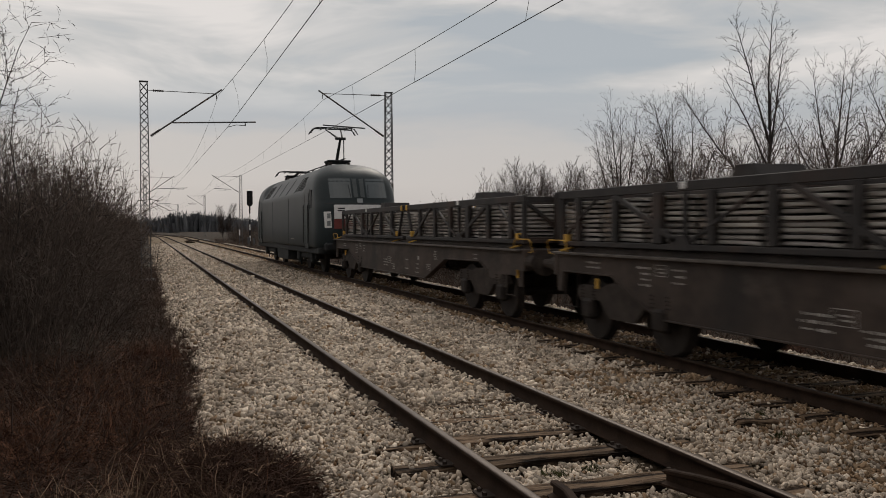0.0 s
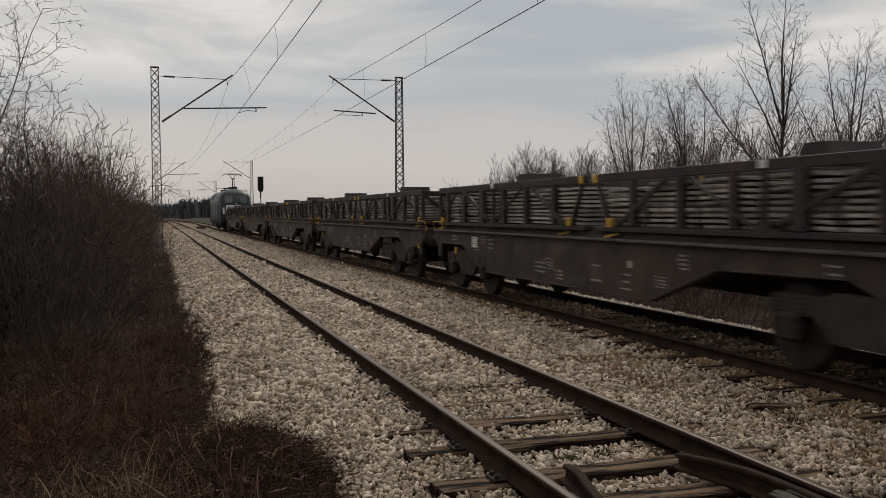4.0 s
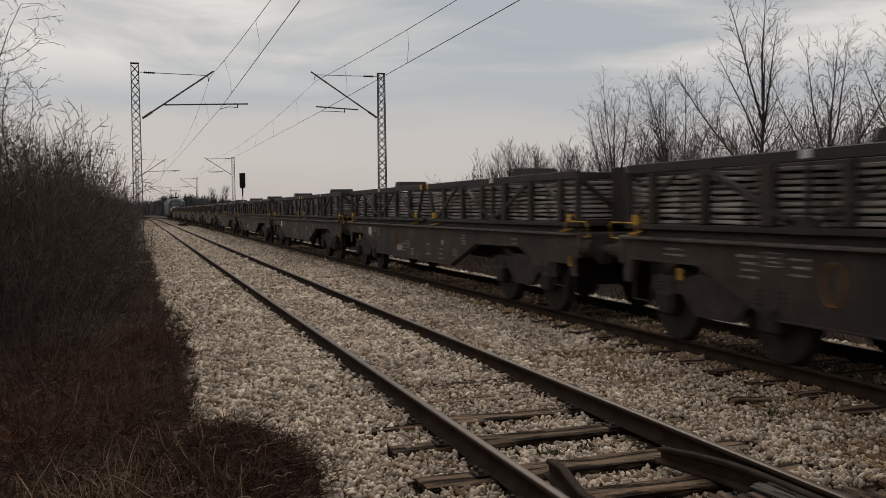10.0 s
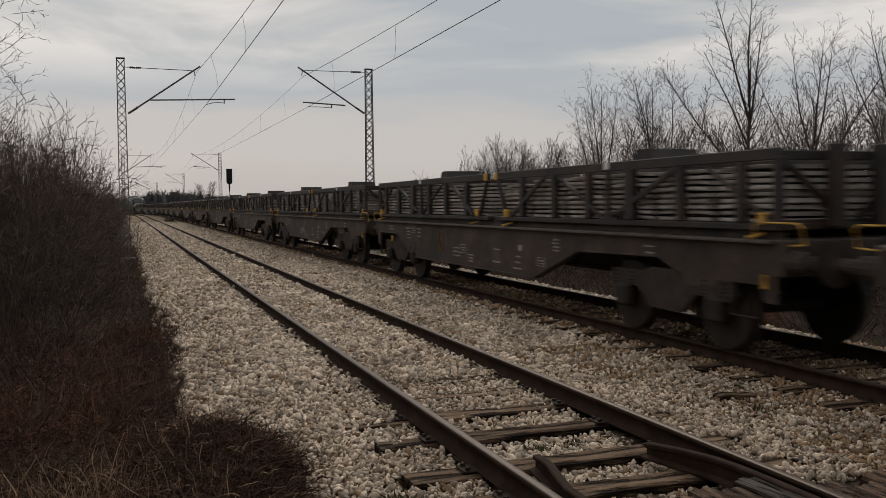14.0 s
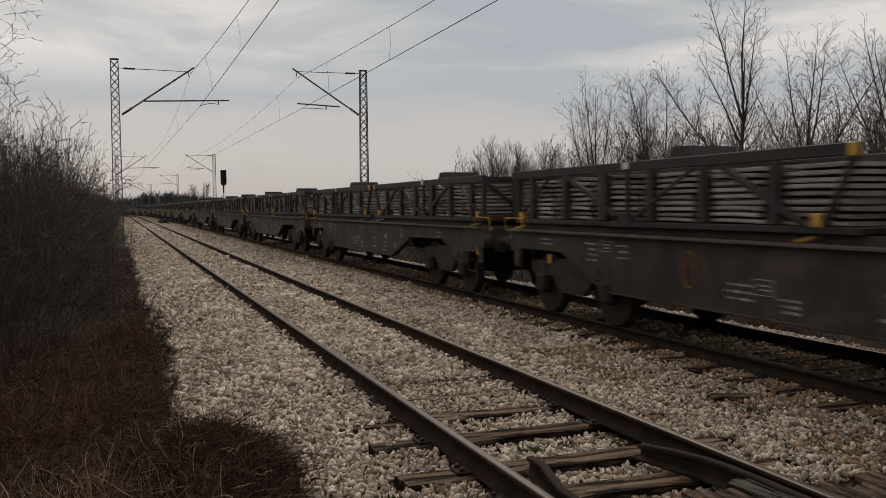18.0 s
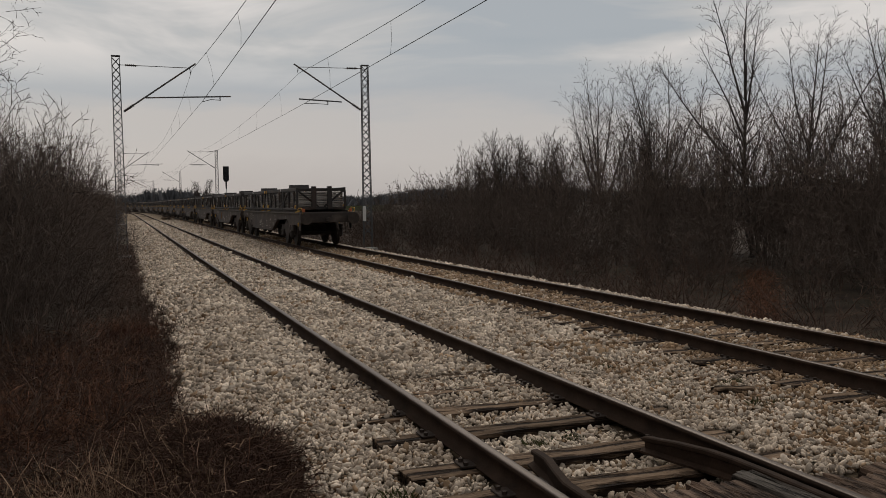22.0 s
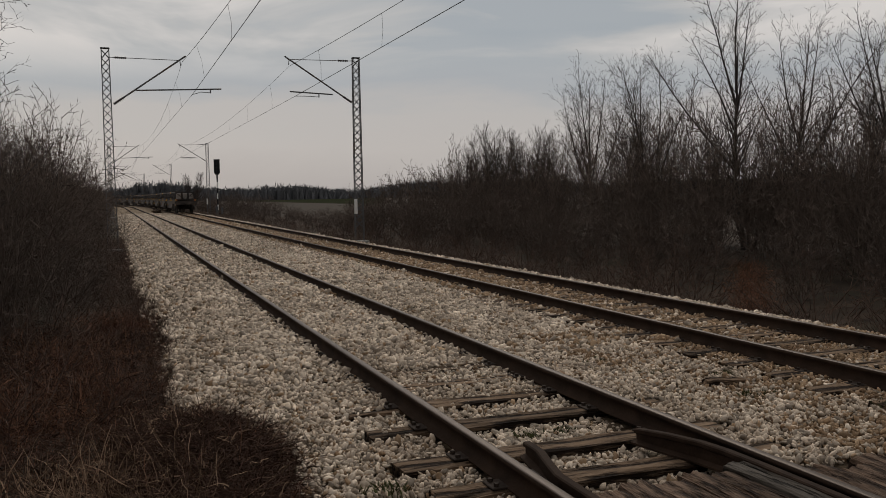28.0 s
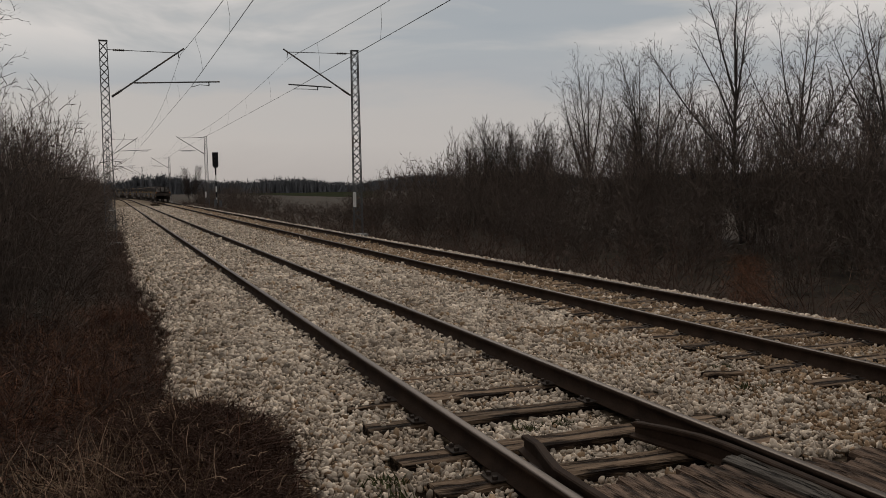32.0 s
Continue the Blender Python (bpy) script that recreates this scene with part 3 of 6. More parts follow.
# ---- sleepers, ballast stones, level crossing ----
def board_mesh(name, size, seed, material, rough=0.006, nseg=6, axis=0):
    """A worn timber: split along the grain, chamfered, with ragged ends and long edges."""
    rnd = random.Random(seed)
    L, W, H = size
    tops = 9
    groove = [-rnd.choice((0, 0.001, 0.003, 0.004, 0.006, 0.016)) for _ in range(tops)]
    groove[0], groove[-1] = -0.010, -0.010
    ragged = [rnd.uniform(-0.030, 0.012) for _ in range(tops)]
    j = lambda k=1.0: rnd.uniform(-rough, rough) * k
    v = []
    for i in range(nseg + 1):
        u = -L / 2 + L * i / nseg
        end = -1 if i == 0 else 1 if i == nseg else 0
        warp = j(0.7)
        row = [(0.0, -W / 2, -H), (0.0, W / 2, -H), (0.0, W / 2 + j(), -H * 0.4)]
        for k in range(tops):
            row.append((ragged[k], W / 2 - W * k / (tops - 1) + j(0.8), groove[k] * rnd.uniform(0.4, 1.3) + j(0.35)))
        row.append((0.0, -W / 2 + j(), -H * 0.4))
        for r, a, b in row:
            p = (u + end * r, a, b + warp)
            v.append(p if axis == 0 else (p[1], p[0], p[2]))
    n = tops + 4
    f = [(k * n + i, k * n + (i + 1) % n, (k + 1) * n + (i + 1) % n, (k + 1) * n + i) for k in range(nseg) for i in range(n)]
    g = Geo().add(v, f)
    g.f += [tuple(range(n)), tuple(range(nseg * n, nseg * n + n))]
    return g.mesh(name, material)


SLEEPERS = [board_mesh("sleeper", (2.6, 0.25, 0.15), 60 + i, M_TIMBER, 0.008, 12) for i in range(6)]
SLEEPER_Y = []


def lay_sleepers():
    rnd = random.Random(8)
    fixed = [4.86, 5.50, 6.33]
    ys = fixed + [7.05 + 0.675 * i for i in range(40)]
    SLEEPER_Y.extend(ys)
    for i, y in enumerate(ys):
        o = part("sleeper", SLEEPERS[rnd.randrange(6)], None, TRACK_1)
        o.matrix_basis = pose(0.05 + rnd.uniform(-0.05, 0.05), y, -0.150 + rnd.uniform(-0.006, 0.003) - (0.012 if y > 13 else 0), 0, 0, rnd.uniform(-1.2, 1.2))
    for i in range(46):
        y = 4.75 + 0.655 * i
        o = part("sleeper", SLEEPERS[rnd.randrange(6)], None, TRACK_2)
        o.matrix_basis = pose(OFF2 + rnd.uniform(-0.08, 0.05), y, -0.142 + rnd.uniform(-0.006, 0.003) - (0.010 if y > 14 else 0), 0, 0, rnd.uniform(-1.2, 1.2))
    for i in range(9):
        for t, x, y0 in ((TRACK_1, 0.05, 0.2), (TRACK_2, OFF2, 4.095)):
            part("sleeper", SLEEPERS[i % 6], None, t).matrix_basis = pose(x, y0 - 0.66 * i, -0.150)
    # base plates with their screws where the rails cross the nearest sleepers
    plate = Geo().box((0, 0, 0.006), (0.32, 0.17, 0.014), 0.004)
    for k in (-0.12, 0.12):
        plate.tube([(k, 0.05, 0.01), (k, 0.05, 0.035)], 0.018, 6).tube([(k, -0.05, 0.01), (k, -0.05, 0.035)], 0.018, 6)
    pm = plate.mesh("base_plate", M_IRON)
    for y in ys[:16]:
        for x in (-0.7525, 0.7525):
            part("base_plate", pm, None, TRACK_1).matrix_basis = pose(x, y, -0.152)
    for i in range(20):
        for x in (-0.7525, 0.7525):
            part("base_plate", pm, None, TRACK_2).matrix_basis = pose(OFF2 + x, 4.75 + 0.655 * i, -0.152)


lay_sleepers()


def bed_z(x):
    xs = (-2.75, -2.45, -2.1, -1.75, -1.3, 1.4, 2.07, 2.8, 5.4, 5.9, 6.3, 6.75)
    zs = (-0.52, -0.34, -0.24, -0.195, -0.18, -0.18, -0.20, -0.18, -0.19, -0.22, -0.38, -0.66)
    return np.interp(x, xs, zs)


def scatter_stones():
    """Broken limestone, dense near the crossing and thinner and coarser farther off."""
    rs = np.random.RandomState(4)
    cube = np.array([(x, y, z) for x in (-1, 1) for y in (-1, 1) for z in (-1, 1)], float)
    fac = np.array([(0, 1, 3), (0, 3, 2), (4, 6, 7), (4, 7, 5), (0, 4, 5), (0, 5, 1), (2, 3, 7), (2, 7, 6), (0, 2, 6), (0, 6, 4), (1, 5, 7), (1, 7, 3)])
    lumps = np.array([cube * rs.uniform(0.55, 1.0, (8, 3)) for _ in range(90)])
    g = (1 + 5 ** 0.5) / 2
    ico = np.array([(-1, g, 0), (1, g, 0), (-1, -g, 0), (1, -g, 0), (0, -1, g), (0, 1, g), (0, -1, -g), (0, 1, -g), (g, 0, -1), (g, 0, 1), (-g, 0, -1), (-g, 0, 1)], float) / 1.75
    icof = np.array([(0, 11, 5), (0, 5, 1), (0, 1, 7), (0, 7, 10), (0, 10, 11), (1, 5, 9), (5, 11, 4), (11, 10, 2), (10, 7, 6), (7, 1, 8), (3, 9, 4), (3, 4, 2), (3, 2, 6), (3, 6, 8), (3, 8, 9), (4, 9, 5), (2, 4, 11), (6, 2, 10), (8, 6, 7), (9, 8, 1)])
    rocks = np.array([np.clip(ico * rs.uniform(0.62, 1.30, (12, 1)) + rs.normal(0, 0.05, (12, 3)), -0.86, 0.86) for _ in range(90)])
    octa = np.array([(1, 0.1, 0), (-0.2, 1, 0.3), (-1, -0.1, 0), (0.1, -1, 0.2), (0, 0.2, 1), (0.2, 0, -1)], float)
    octaf = np.array([(0, 1, 4), (1, 2, 4), (2, 3, 4), (3, 0, 4), (1, 0, 5), (2, 1, 5), (3, 2, 5), (0, 3, 5)])
    chips = np.array([octa * rs.uniform(0.65, 1.25, (6, 3)) for _ in range(90)])
    for y0, y1, dens, size, form, faces in ((3.4, 8.6, 1220, 0.0162, rocks, icof), (8.6, 15, 680, 0.0196, lumps, fac), (15, 28, 300, 0.0265, lumps, fac), (28, 50, 150, 0.036, chips, octaf), (50, 105, 42, 0.052, chips, octaf)):
        step = dens ** -0.5
        gx, gy = np.meshgrid(np.arange(-2.68, 6.62, step), np.arange(y0, y1, step))
        n = gx.size
        far = y0 > 14
        x, y = gx.ravel() + step * rs.uniform(-0.62, 0.62, n), gy.ravel() + step * rs.uniform(-0.62, 0.62, n)
        keep = np.ones(n, bool)
        for off in (0, OFF2):
            for r in (-0.7525, 0.7525):
                keep &= np.abs(x - off - r) > 0.062
        # bare sleeper tops
        on1 = np.zeros(n, bool)
        for sy in SLEEPER_Y:
            on1 |= (np.abs(y - sy) < 0.11) & (x > -1.36) & (x < 1.40)
        inner = np.abs(x) < 0.7
        p1 = np.where(inner, np.where(y < 6.75, 0.05, np.clip((y - 4.0) / 6.5, 0.45, 0.94)), np.clip((y - 5.8) / 1.6, 0.05, 0.93))
        keep &= ~on1 | (rs.rand(n) < p1)
        on2 = (np.abs((y - 4.75 + 0.3275) % 0.655 - 0.3275) < 0.11) & (x > OFF2 - 1.28) & (x < OFF2 + 1.28)
        in2 = np.abs(x - OFF2) < 0.7
        p2 = np.where(in2, np.clip((y - 7.0) / 14.0, 0.38, 0.95), np.clip((y - 8.0) / 9.0, 0.22, 0.93))
        keep &= ~on2 | (rs.rand(n) < p2)
        keep &= ~((x > -0.62) & (x < 1.9) & (y < 4.45))
        edge = -2.54 + 0.08 * np.sin(y * 3.1 + 1) + 0.62 * np.clip((8.2 - y) / 1.4, 0, 1) + 0.24 * np.exp(-((y - 14.5) / 3.5) ** 2)
        keep &= (x > edge) | (rs.rand(n) < 0.10)
        keep &= (x < 1.14 * y - 1.9) | (rs.rand(n) < 0.30)   # thinner beside the crossing road
        keep &= (x < 6.45) | (rs.rand(n) < 0.4)
        x, y = x[keep], y[keep]
        n = len(x)
        z = bed_z(x) - 0.022 + 0.048 * rs.rand(n) + size * 0.2
        z -= np.where(np.abs(x) < 0.72, 0.055 * np.clip((7.4 - y) / 0.9, 0, 1), 0)
        z -= np.where((np.abs(x - OFF2 + 1.25) < 0.16) & (y < 17), 0.018, 0)
        z += np.where((np.abs(x) < 0.7) & (y > 8.5), 0.012, 0) + np.where((np.abs(x) > 0.8) & (np.abs(x) < 2.0), 0.018 * rs.rand(n), 0) - np.where((x < -0.8) & (x > -1.55) & (y < 7.0), 0.035, 0)
        s = size * np.exp(rs.normal(0, 0.30, n))
        s = np.clip(s, size * 0.5, size * 1.9)
        sc = s[:, None] * rs.uniform(0.75, 1.30, (n, 3)) * np.array([1.60, 1.0, 0.72])
        q = rs.normal(0, 1, (n, 4)); q /= np.linalg.norm(q, axis=1, keepdims=True)
        w, a, b, c = q.T
        R = np.stack([1 - 2 * (b * b + c * c), 2 * (a * b - c * w), 2 * (a * c + b * w), 2 * (a * b + c * w), 1 - 2 * (a * a + c * c), 2 * (b * c - a * w), 2 * (a * c - b * w), 2 * (b * c + a * w), 1 - 2 * (a * a + b * b)], 1).reshape(n, 3, 3)
        V = np.einsum("nij,nkj->nki", R, form[rs.randint(0, 90, n)] * sc[:, None, :])
        V = V + np.stack([x, y, z], 1)[:, None, :]
        rust = rs.rand(n) < np.where(np.abs(x - OFF2) < 1.1, 0.8, np.where((x > 1.7) & (y < 10), 0.22 + 0.4 * (np.sin(x * 2.1 + y * 1.3) * np.sin(y * 2.7 - x) > 0.15), 0.07))
        for pick, material, label in ((~rust, M_STONE, "loose pale limestone ballast, sharp-edged and dusty"), (rust, M_STONE_RUST, "rust-browned and earthy limestone ballast about the far track")):
            k = int(pick.sum())
            F = (np.arange(k)[:, None, None] * form.shape[1] + faces[None]).reshape(-1, 3)
            me = np_mesh("ballast_stones", V[pick].reshape(-1, 3), F, material)
            tagged(new("ballast_stones", me), label, "ballast stones", kind="stuff")


scatter_stones()


def build_crossing():
    t = thing("level_crossing", "worn timber level crossing deck between steel guard rails", "level crossing", kind="structure")
    xs, seed = -0.55, 80
    for w, dy in ((0.21, -0.05), (0.20, 0.03), (0.22, -0.02), (0.19, 0.06), (0.17, 0.0)):
        me = board_mesh("plank", (3.4, w - 0.014, 0.12), seed, M_PLANK, 0.012, 12, axis=1); seed += 1
        part("plank", me, None, t).matrix_basis = pose(xs + w / 2, 2.55 + dy, -0.035, 0, 0, 0.3)
        xs += w
    me = board_mesh("plank", (3.4, 0.17, 0.12), 95, M_GREYPLANK, 0.008, 12, axis=1)
    part("plank", me, None, t, "grey weathered plank").matrix_basis = pose(0.525, 2.62, -0.012, 0, 0, 0.8)
    for i, (x, w, dy) in enumerate(((0.98, 0.20, 0.0), (1.21, 0.23, -0.12), (1.46, 0.24, 0.05), (1.72, 0.24, -0.15))):
        me = board_mesh("plank", (3.4, w, 0.12), 100 + i, M_PLANK, 0.014, 12, axis=1)
        part("plank", me, None, t).matrix_basis = pose(x, 2.50 + dy, -0.055 - 0.01 * i, 0, 0, -0.4)
    prof = [(-0.055, -0.15), (0.055, -0.15), (0.055, -0.135), (0.010, -0.12), (0.010, -0.045), (0.030, -0.034), (0.031, -0.012), (0.022, -0.004), (-0.022, -0.004), (-0.031, -0.012), (-0.030, -0.034), (-0.010, -0.045), (-0.010, -0.12), (-0.055, -0.135)]
    for s, pts in ((-1, [(-0.425, 5.30), (-0.475, 5.0), (-0.56, 4.70), (-0.605, 4.5), (-0.612, 4.2), (-0.612, 0.8)]), (1, [(0.445, 5.28), (0.50, 5.0), (0.575, 4.72), (0.605, 4.5), (0.612, 4.2), (0.612, 0.8)])):
        v, n = [], len(prof)
        for i, (x, y) in enumerate(pts):
            drop = 0.035 if i == 0 else 0.008 if i == 1 else 0
            v += [(x + a, y, b - drop * (1 if b > -0.1 else 0)) for a, b in prof]
        f = [(j * n + i, j * n + (i + 1) % n, (j + 1) * n + (i + 1) % n, (j + 1) * n + i) for j in range(len(pts) - 1) for i in range(n)]
        g = Geo().add(v, f)
        g.f += [tuple(range(n)), tuple(range((len(pts) - 1) * n, len(pts) * n))]
        part("guard_rail", g, M_RAIL, t, "rusty flared guard rail")
    for x, y in ((-0.66, 4.2), (0.66, 4.2), (-0.66, 4.75), (0.66, 4.75)):
        part("spacer_block", Geo().box((x, y, -0.09), (0.08, 0.14, 0.06), 0.01), M_IRON, t)


build_crossing()
# a loose length of old timber lying between the tracks
o = part("timber_offcut", board_mesh("timber_offcut", (0.42, 0.13, 0.10), 131, M_TIMBER, 0.01, 5), None)
tagged(o, "short dark broken timber lying in the ballast", "timber offcut")
o.matrix_basis = pose(2.33, 6.68, -0.125, 0, 0, -14)


def far_clutter():
    """A heap of old sleepers, far off between the tracks."""
    rnd = random.Random(12)
    heap = thing("timber_heap", "low heap of dark old sleepers lying between the tracks", "timber heap", m=pose(2.35, 113, -0.2))
    for i in range(7):
        part("old_sleeper", SLEEPERS[i % 6], None, heap).matrix_basis = pose(rnd.uniform(-0.3, 0.3), rnd.uniform(-2.0, 2.0), 0.16 + 0.13 * (i % 3), 0, 0, rnd.uniform(55, 120))


far_clutter()

# ---- the goods train ----
M_WAGON = mat("brown_wagon_paint", (0.028, 0.0200, 0.0165), (0.078, 0.0565, 0.0450), 1.1, 0.65, 0.12, fine=9, spec=0.3, stain=(0.018, 0.0165, 0.016), dust=(0.105, 0.083, 0.069))
M_FLANGE = mat("lighter_flange_edge", (0.060, 0.050, 0.044), (0.125, 0.106, 0.093), 4, 0.7, 0.1, fine=30, spec=0.3, stain=(0.045, 0.036, 0.031))
M_UNDER = mat("brake_dust_black", (0.032, 0.0265, 0.024), (0.070, 0.057, 0.049), 5, 0.85, 0.2)
M_RACK = mat("dark_rack_steel", (0.0185, 0.0165, 0.0162), (0.041, 0.0355, 0.0335), 3, 0.65, 0.15, spec=0.3, stain=(0.050, 0.033, 0.026))
M_SLAB = mat("pale_slab", (0.23, 0.208, 0.190), (0.47, 0.435, 0.40), 2.2, 0.85, 0.2, fine=30, objrand=0.34, stain=(0.14, 0.105, 0.08))
M_YELLOW = mat("yellow_paint", (0.52, 0.30, 0.060), (0.66, 0.41, 0.10), 5, 0.6, 0.1, stain=(0.22, 0.12, 0.03))
M_ORANGE = mat("orange_marker", (0.34, 0.10, 0.045), (0.46, 0.15, 0.07), 5, 0.5, 0.0)
M_STENCIL = mat("faded_white_stencil", (0.20, 0.185, 0.165), (0.50, 0.47, 0.435), 9, 0.8, 0.0, fine=40)
M_WHEEL = mat("wheel_steel", (0.020, 0.0165, 0.015), (0.046, 0.038, 0.033), 6, 0.7, 0.1)
M_LOCO = mat("grey_green_loco_paint", (0.0175, 0.0240, 0.0258), (0.0285, 0.0372, 0.0392), 0.9, 0.45, 0.05, fine=18, spec=0.2, stain=(0.014, 0.021, 0.021))
M_LOCODARK = mat("dark_loco_frame", (0.020, 0.022, 0.023), (0.042, 0.043, 0.043), 3, 0.7, 0.15)
M_GLASS = mat("cab_glass", (0.060, 0.070, 0.072), (0.085, 0.097, 0.10), 1.0, 0.08, 0.0, spec=0.7)
M_PILLAR = mat("grey_pillar_panel", (0.050, 0.058, 0.058), (0.070, 0.080, 0.080), 2.0, 0.4, 0.0, spec=0.4)
M_LENS = mat("lamp_glass", (0.16, 0.17, 0.17), (0.26, 0.27, 0.27), 6.0, 0.12, 0.0, spec=0.7)
M_RED = mat("red_panel", (0.15, 0.045, 0.040), (0.21, 0.062, 0.055), 4, 0.5, 0.0)

PITCH, WAGONS, FIRST = 15.3 * 1.056, 19, 19.9 * 1.056


def wheelset(t, y):
    w = part("wheelset", Geo().tube([(-0.95, y, 0.46), (0.95, y, 0.46)], 0.075, 10), M_WHEEL, t)
    for s in (-1, 1):
        g = Geo().tube([(s * 0.69, y, 0.46), (s * 0.72, y, 0.46), (s * 0.735, y, 0.46), (s * 0.82, y, 0.46)], [0.49, 0.49, 0.46, 0.455], 22)
        part("wheel", g, M_WHEEL, w, smooth=False)


LONG = 1.056   # the frames' length against their drawing


def stretch(t, front=0.0, rear=0.0):
    """Lengthen a wagon or rack along its track; compact parts keep their shape and only move. front, rear: a longer end platform."""
    def at(y):
        y *= LONG
        return y + front * max(0.0, min(1.0, (y - 3.2) / 4.2)) - rear * max(0.0, min(1.0, (-y - 6.4) / 1.0))
    for o in t.children_recursive:
        if o.data.users > 1:
            m = o.matrix_basis.copy()
            m.translation.y *= LONG
            o.matrix_basis = m
            continue
        ys = [v.co.y for v in o.data.vertices]
        lo, hi = min(ys), max(ys)
        if hi - lo < 2.8:
            d = at((lo + hi) / 2) - (lo + hi) / 2
            for v in o.data.vertices:
                v.co.y += d
        else:
            for v in o.data.vertices:
                v.co.y = at(v.co.y)
    return t


def build_wagon():
    t = thing("container_wagon", "brown bogie flat wagon with deep fish-bellied side sills", "freight wagon", "wagons of the goods train")
    # each sill has a short rise at one end and a long one at the other; the two sides are turned about
    belly = [(-7.0, 1.245), (7.0, 1.245), (7.0, 0.66), (6.85, 0.66), (6.80, 0.97), (5.40, 0.97), (4.25, 0.47), (-1.70, 0.47), (-3.10, 0.97), (-5.05, 1.00), (-5.45, 0.84), (-5.60, 0.70), (-6.02, 0.70), (-6.10, 0.80), (-6.78, 0.80), (-6.84, 0.62), (-7.0, 0.62)]
    for s in (-1, 1):
        x = s * 0.96
        part("side_sill", Geo().ext([(-s * a, b) for a, b in belly], x - 0.014, x + 0.014, "x"), M_WAGON, t)
        part("top_flange", Geo().box((s * 0.96, 0, 1.257), (0.24, 14.0, 0.036), 0.006), M_FLANGE, t, "lighter brown top flange")
        part("deck_edge", Geo().box((s * 0.83, 0, 1.318), (0.05, 13.9, 0.092), 0.006), M_WAGON, t)
        g = Geo()
        pts = [(-s * a, b) for a, b in ((-5.45, 0.845), (-5.05, 1.005), (-3.10, 0.975), (-1.70, 0.475), (4.25, 0.475), (5.40, 0.975), (6.80, 0.975))]
        for a, b in zip(pts, pts[1:]):
            g.bar((s * 0.93, *a), (s * 0.93, *b), 0.14, 0.024, 0.005)
        part("bottom_flange", g, M_WAGON, t)
        for y in (s * 1.3, s * 0.2, -s * 1.6, -s * 3.4):
            part("stiffener", Geo().box((s * 0.88, y, 0.86), (0.12, 0.02, 0.74), 0.004), M_WAGON, t)
    part("centre_beam", Geo().box((0, 0, 1.08), (0.5, 13.6, 0.42), 0.02), M_UNDER, t)
    for y in (-6.9, -5.15, -3.5, -0.6, 0.6, 3.5, 5.15, 6.9):
        part("cross_beam", Geo().box((0, y, 1.18), (1.86, 0.18, 0.22), 0.01), M_UNDER, t)
    for s in (-1, 1):
        part("end_beam", Geo().box((0, s * 7.05, 1.09), (1.98, 0.12, 0.38), 0.015), M_WAGON, t)
        for k in (-1, 1):
            b = part("buffer", Geo().tube([(k * 0.875, s * 7.1, 1.06), (k * 0.875, s * 7.36, 1.06)], [0.12, 0.105], 12), M_UNDER, t)
            part("buffer_head", Geo().tube([(k * 0.875, s * 7.36, 1.06), (k * 0.875, s * 7.60, 1.06), (k * 0.875, s * 7.63, 1.06)], [0.075, 0.075, 0.22], 14), M_UNDER, b)
            part("handrail", Geo().tube([(k * 0.99, s * 6.66, 1.27), (k * 0.99, s * 6.68, 1.41), (k * 0.99, s * 6.74, 1.45), (k * 0.99, s * 7.30, 1.45), (k * 0.99, s * 7.36, 1.41), (k * 0.95, s * 7.36, 1.24), (k * 0.9, s * 7.12, 1.22)], 0.011, 6), M_YELLOW, t, "yellow shunter's handrail")
            part("step_iron", Geo().tube([(k * 0.95, s * 6.75, 0.98), (k * 0.99, s * 6.75, 0.45), (k * 0.99, s * 6.35, 0.45), (k * 0.95, s * 6.35, 0.98)], 0.018, 6), M_UNDER, t)
            part("lever_handle", Geo().box((k * 1.0, -k * (5.74 if s * k > 0 else -6.86), 0.84), (0.04, 0.065, 0.15), 0.012), M_YELLOW, t, "yellow brake lever handle")
            for y in (0.72, 6.72):
                part("container_spigot", Geo().bar((k * 1.05, s * y + 0.06, 1.29), (k * 0.86, s * y, 1.345), 0.085, 0.03, 0.006), M_YELLOW, t, "yellow folding container spigot")
        part("coupling_hook", Geo().box((0, s * 7.32, 1.02), (0.07, 0.46, 0.12), 0.01), M_UNDER, t)
        part("brake_hose", Geo().tube([(0.35, s * 7.1, 0.92), (0.36, s * 7.3, 0.72), (0.33, s * 7.48, 0.62), (0.25, s * 7.6, 0.74)], 0.025, 6), M_UNDER, t)
        # bogie
        b = part("bogie", Geo().box((0, s * 5.15, 0.62), (1.6, 0.34, 0.26), 0.03), M_UNDER, t)
        for k in (-1, 1):
            prof = [(-1.30, 0.64), (-1.22, 0.80), (-0.5, 0.80), (-0.32, 0.86), (0.32, 0.86), (0.5, 0.80), (1.22, 0.80), (1.30, 0.64), (1.18, 0.56), (0.62, 0.60), (0.34, 0.36), (-0.34, 0.36), (-0.62, 0.60), (-1.18, 0.56)]
            part("side_frame", Geo().ext([(s * 5.15 + a, c) for a, c in prof], k * 0.92 - 0.05, k * 0.92 + 0.05, "x"), M_UNDER, b)
            for dy in (-0.9, 0.9):
                y = s * 5.15 + dy
                part("axle_box", Geo().box((k * 0.94, y, 0.46), (0.16, 0.30, 0.30), 0.04), M_WHEEL, b)
                for j in (-0.17, 0.17):
                    coil = [(k * 0.93 + 0.055 * math.cos(q * 1.05), y + j + 0.055 * math.sin(q * 1.05), 0.60 + 0.0083 * q) for q in range(25)]
                    part("coil_spring", Geo().tube(coil, 0.014, 5), M_WHEEL, b)
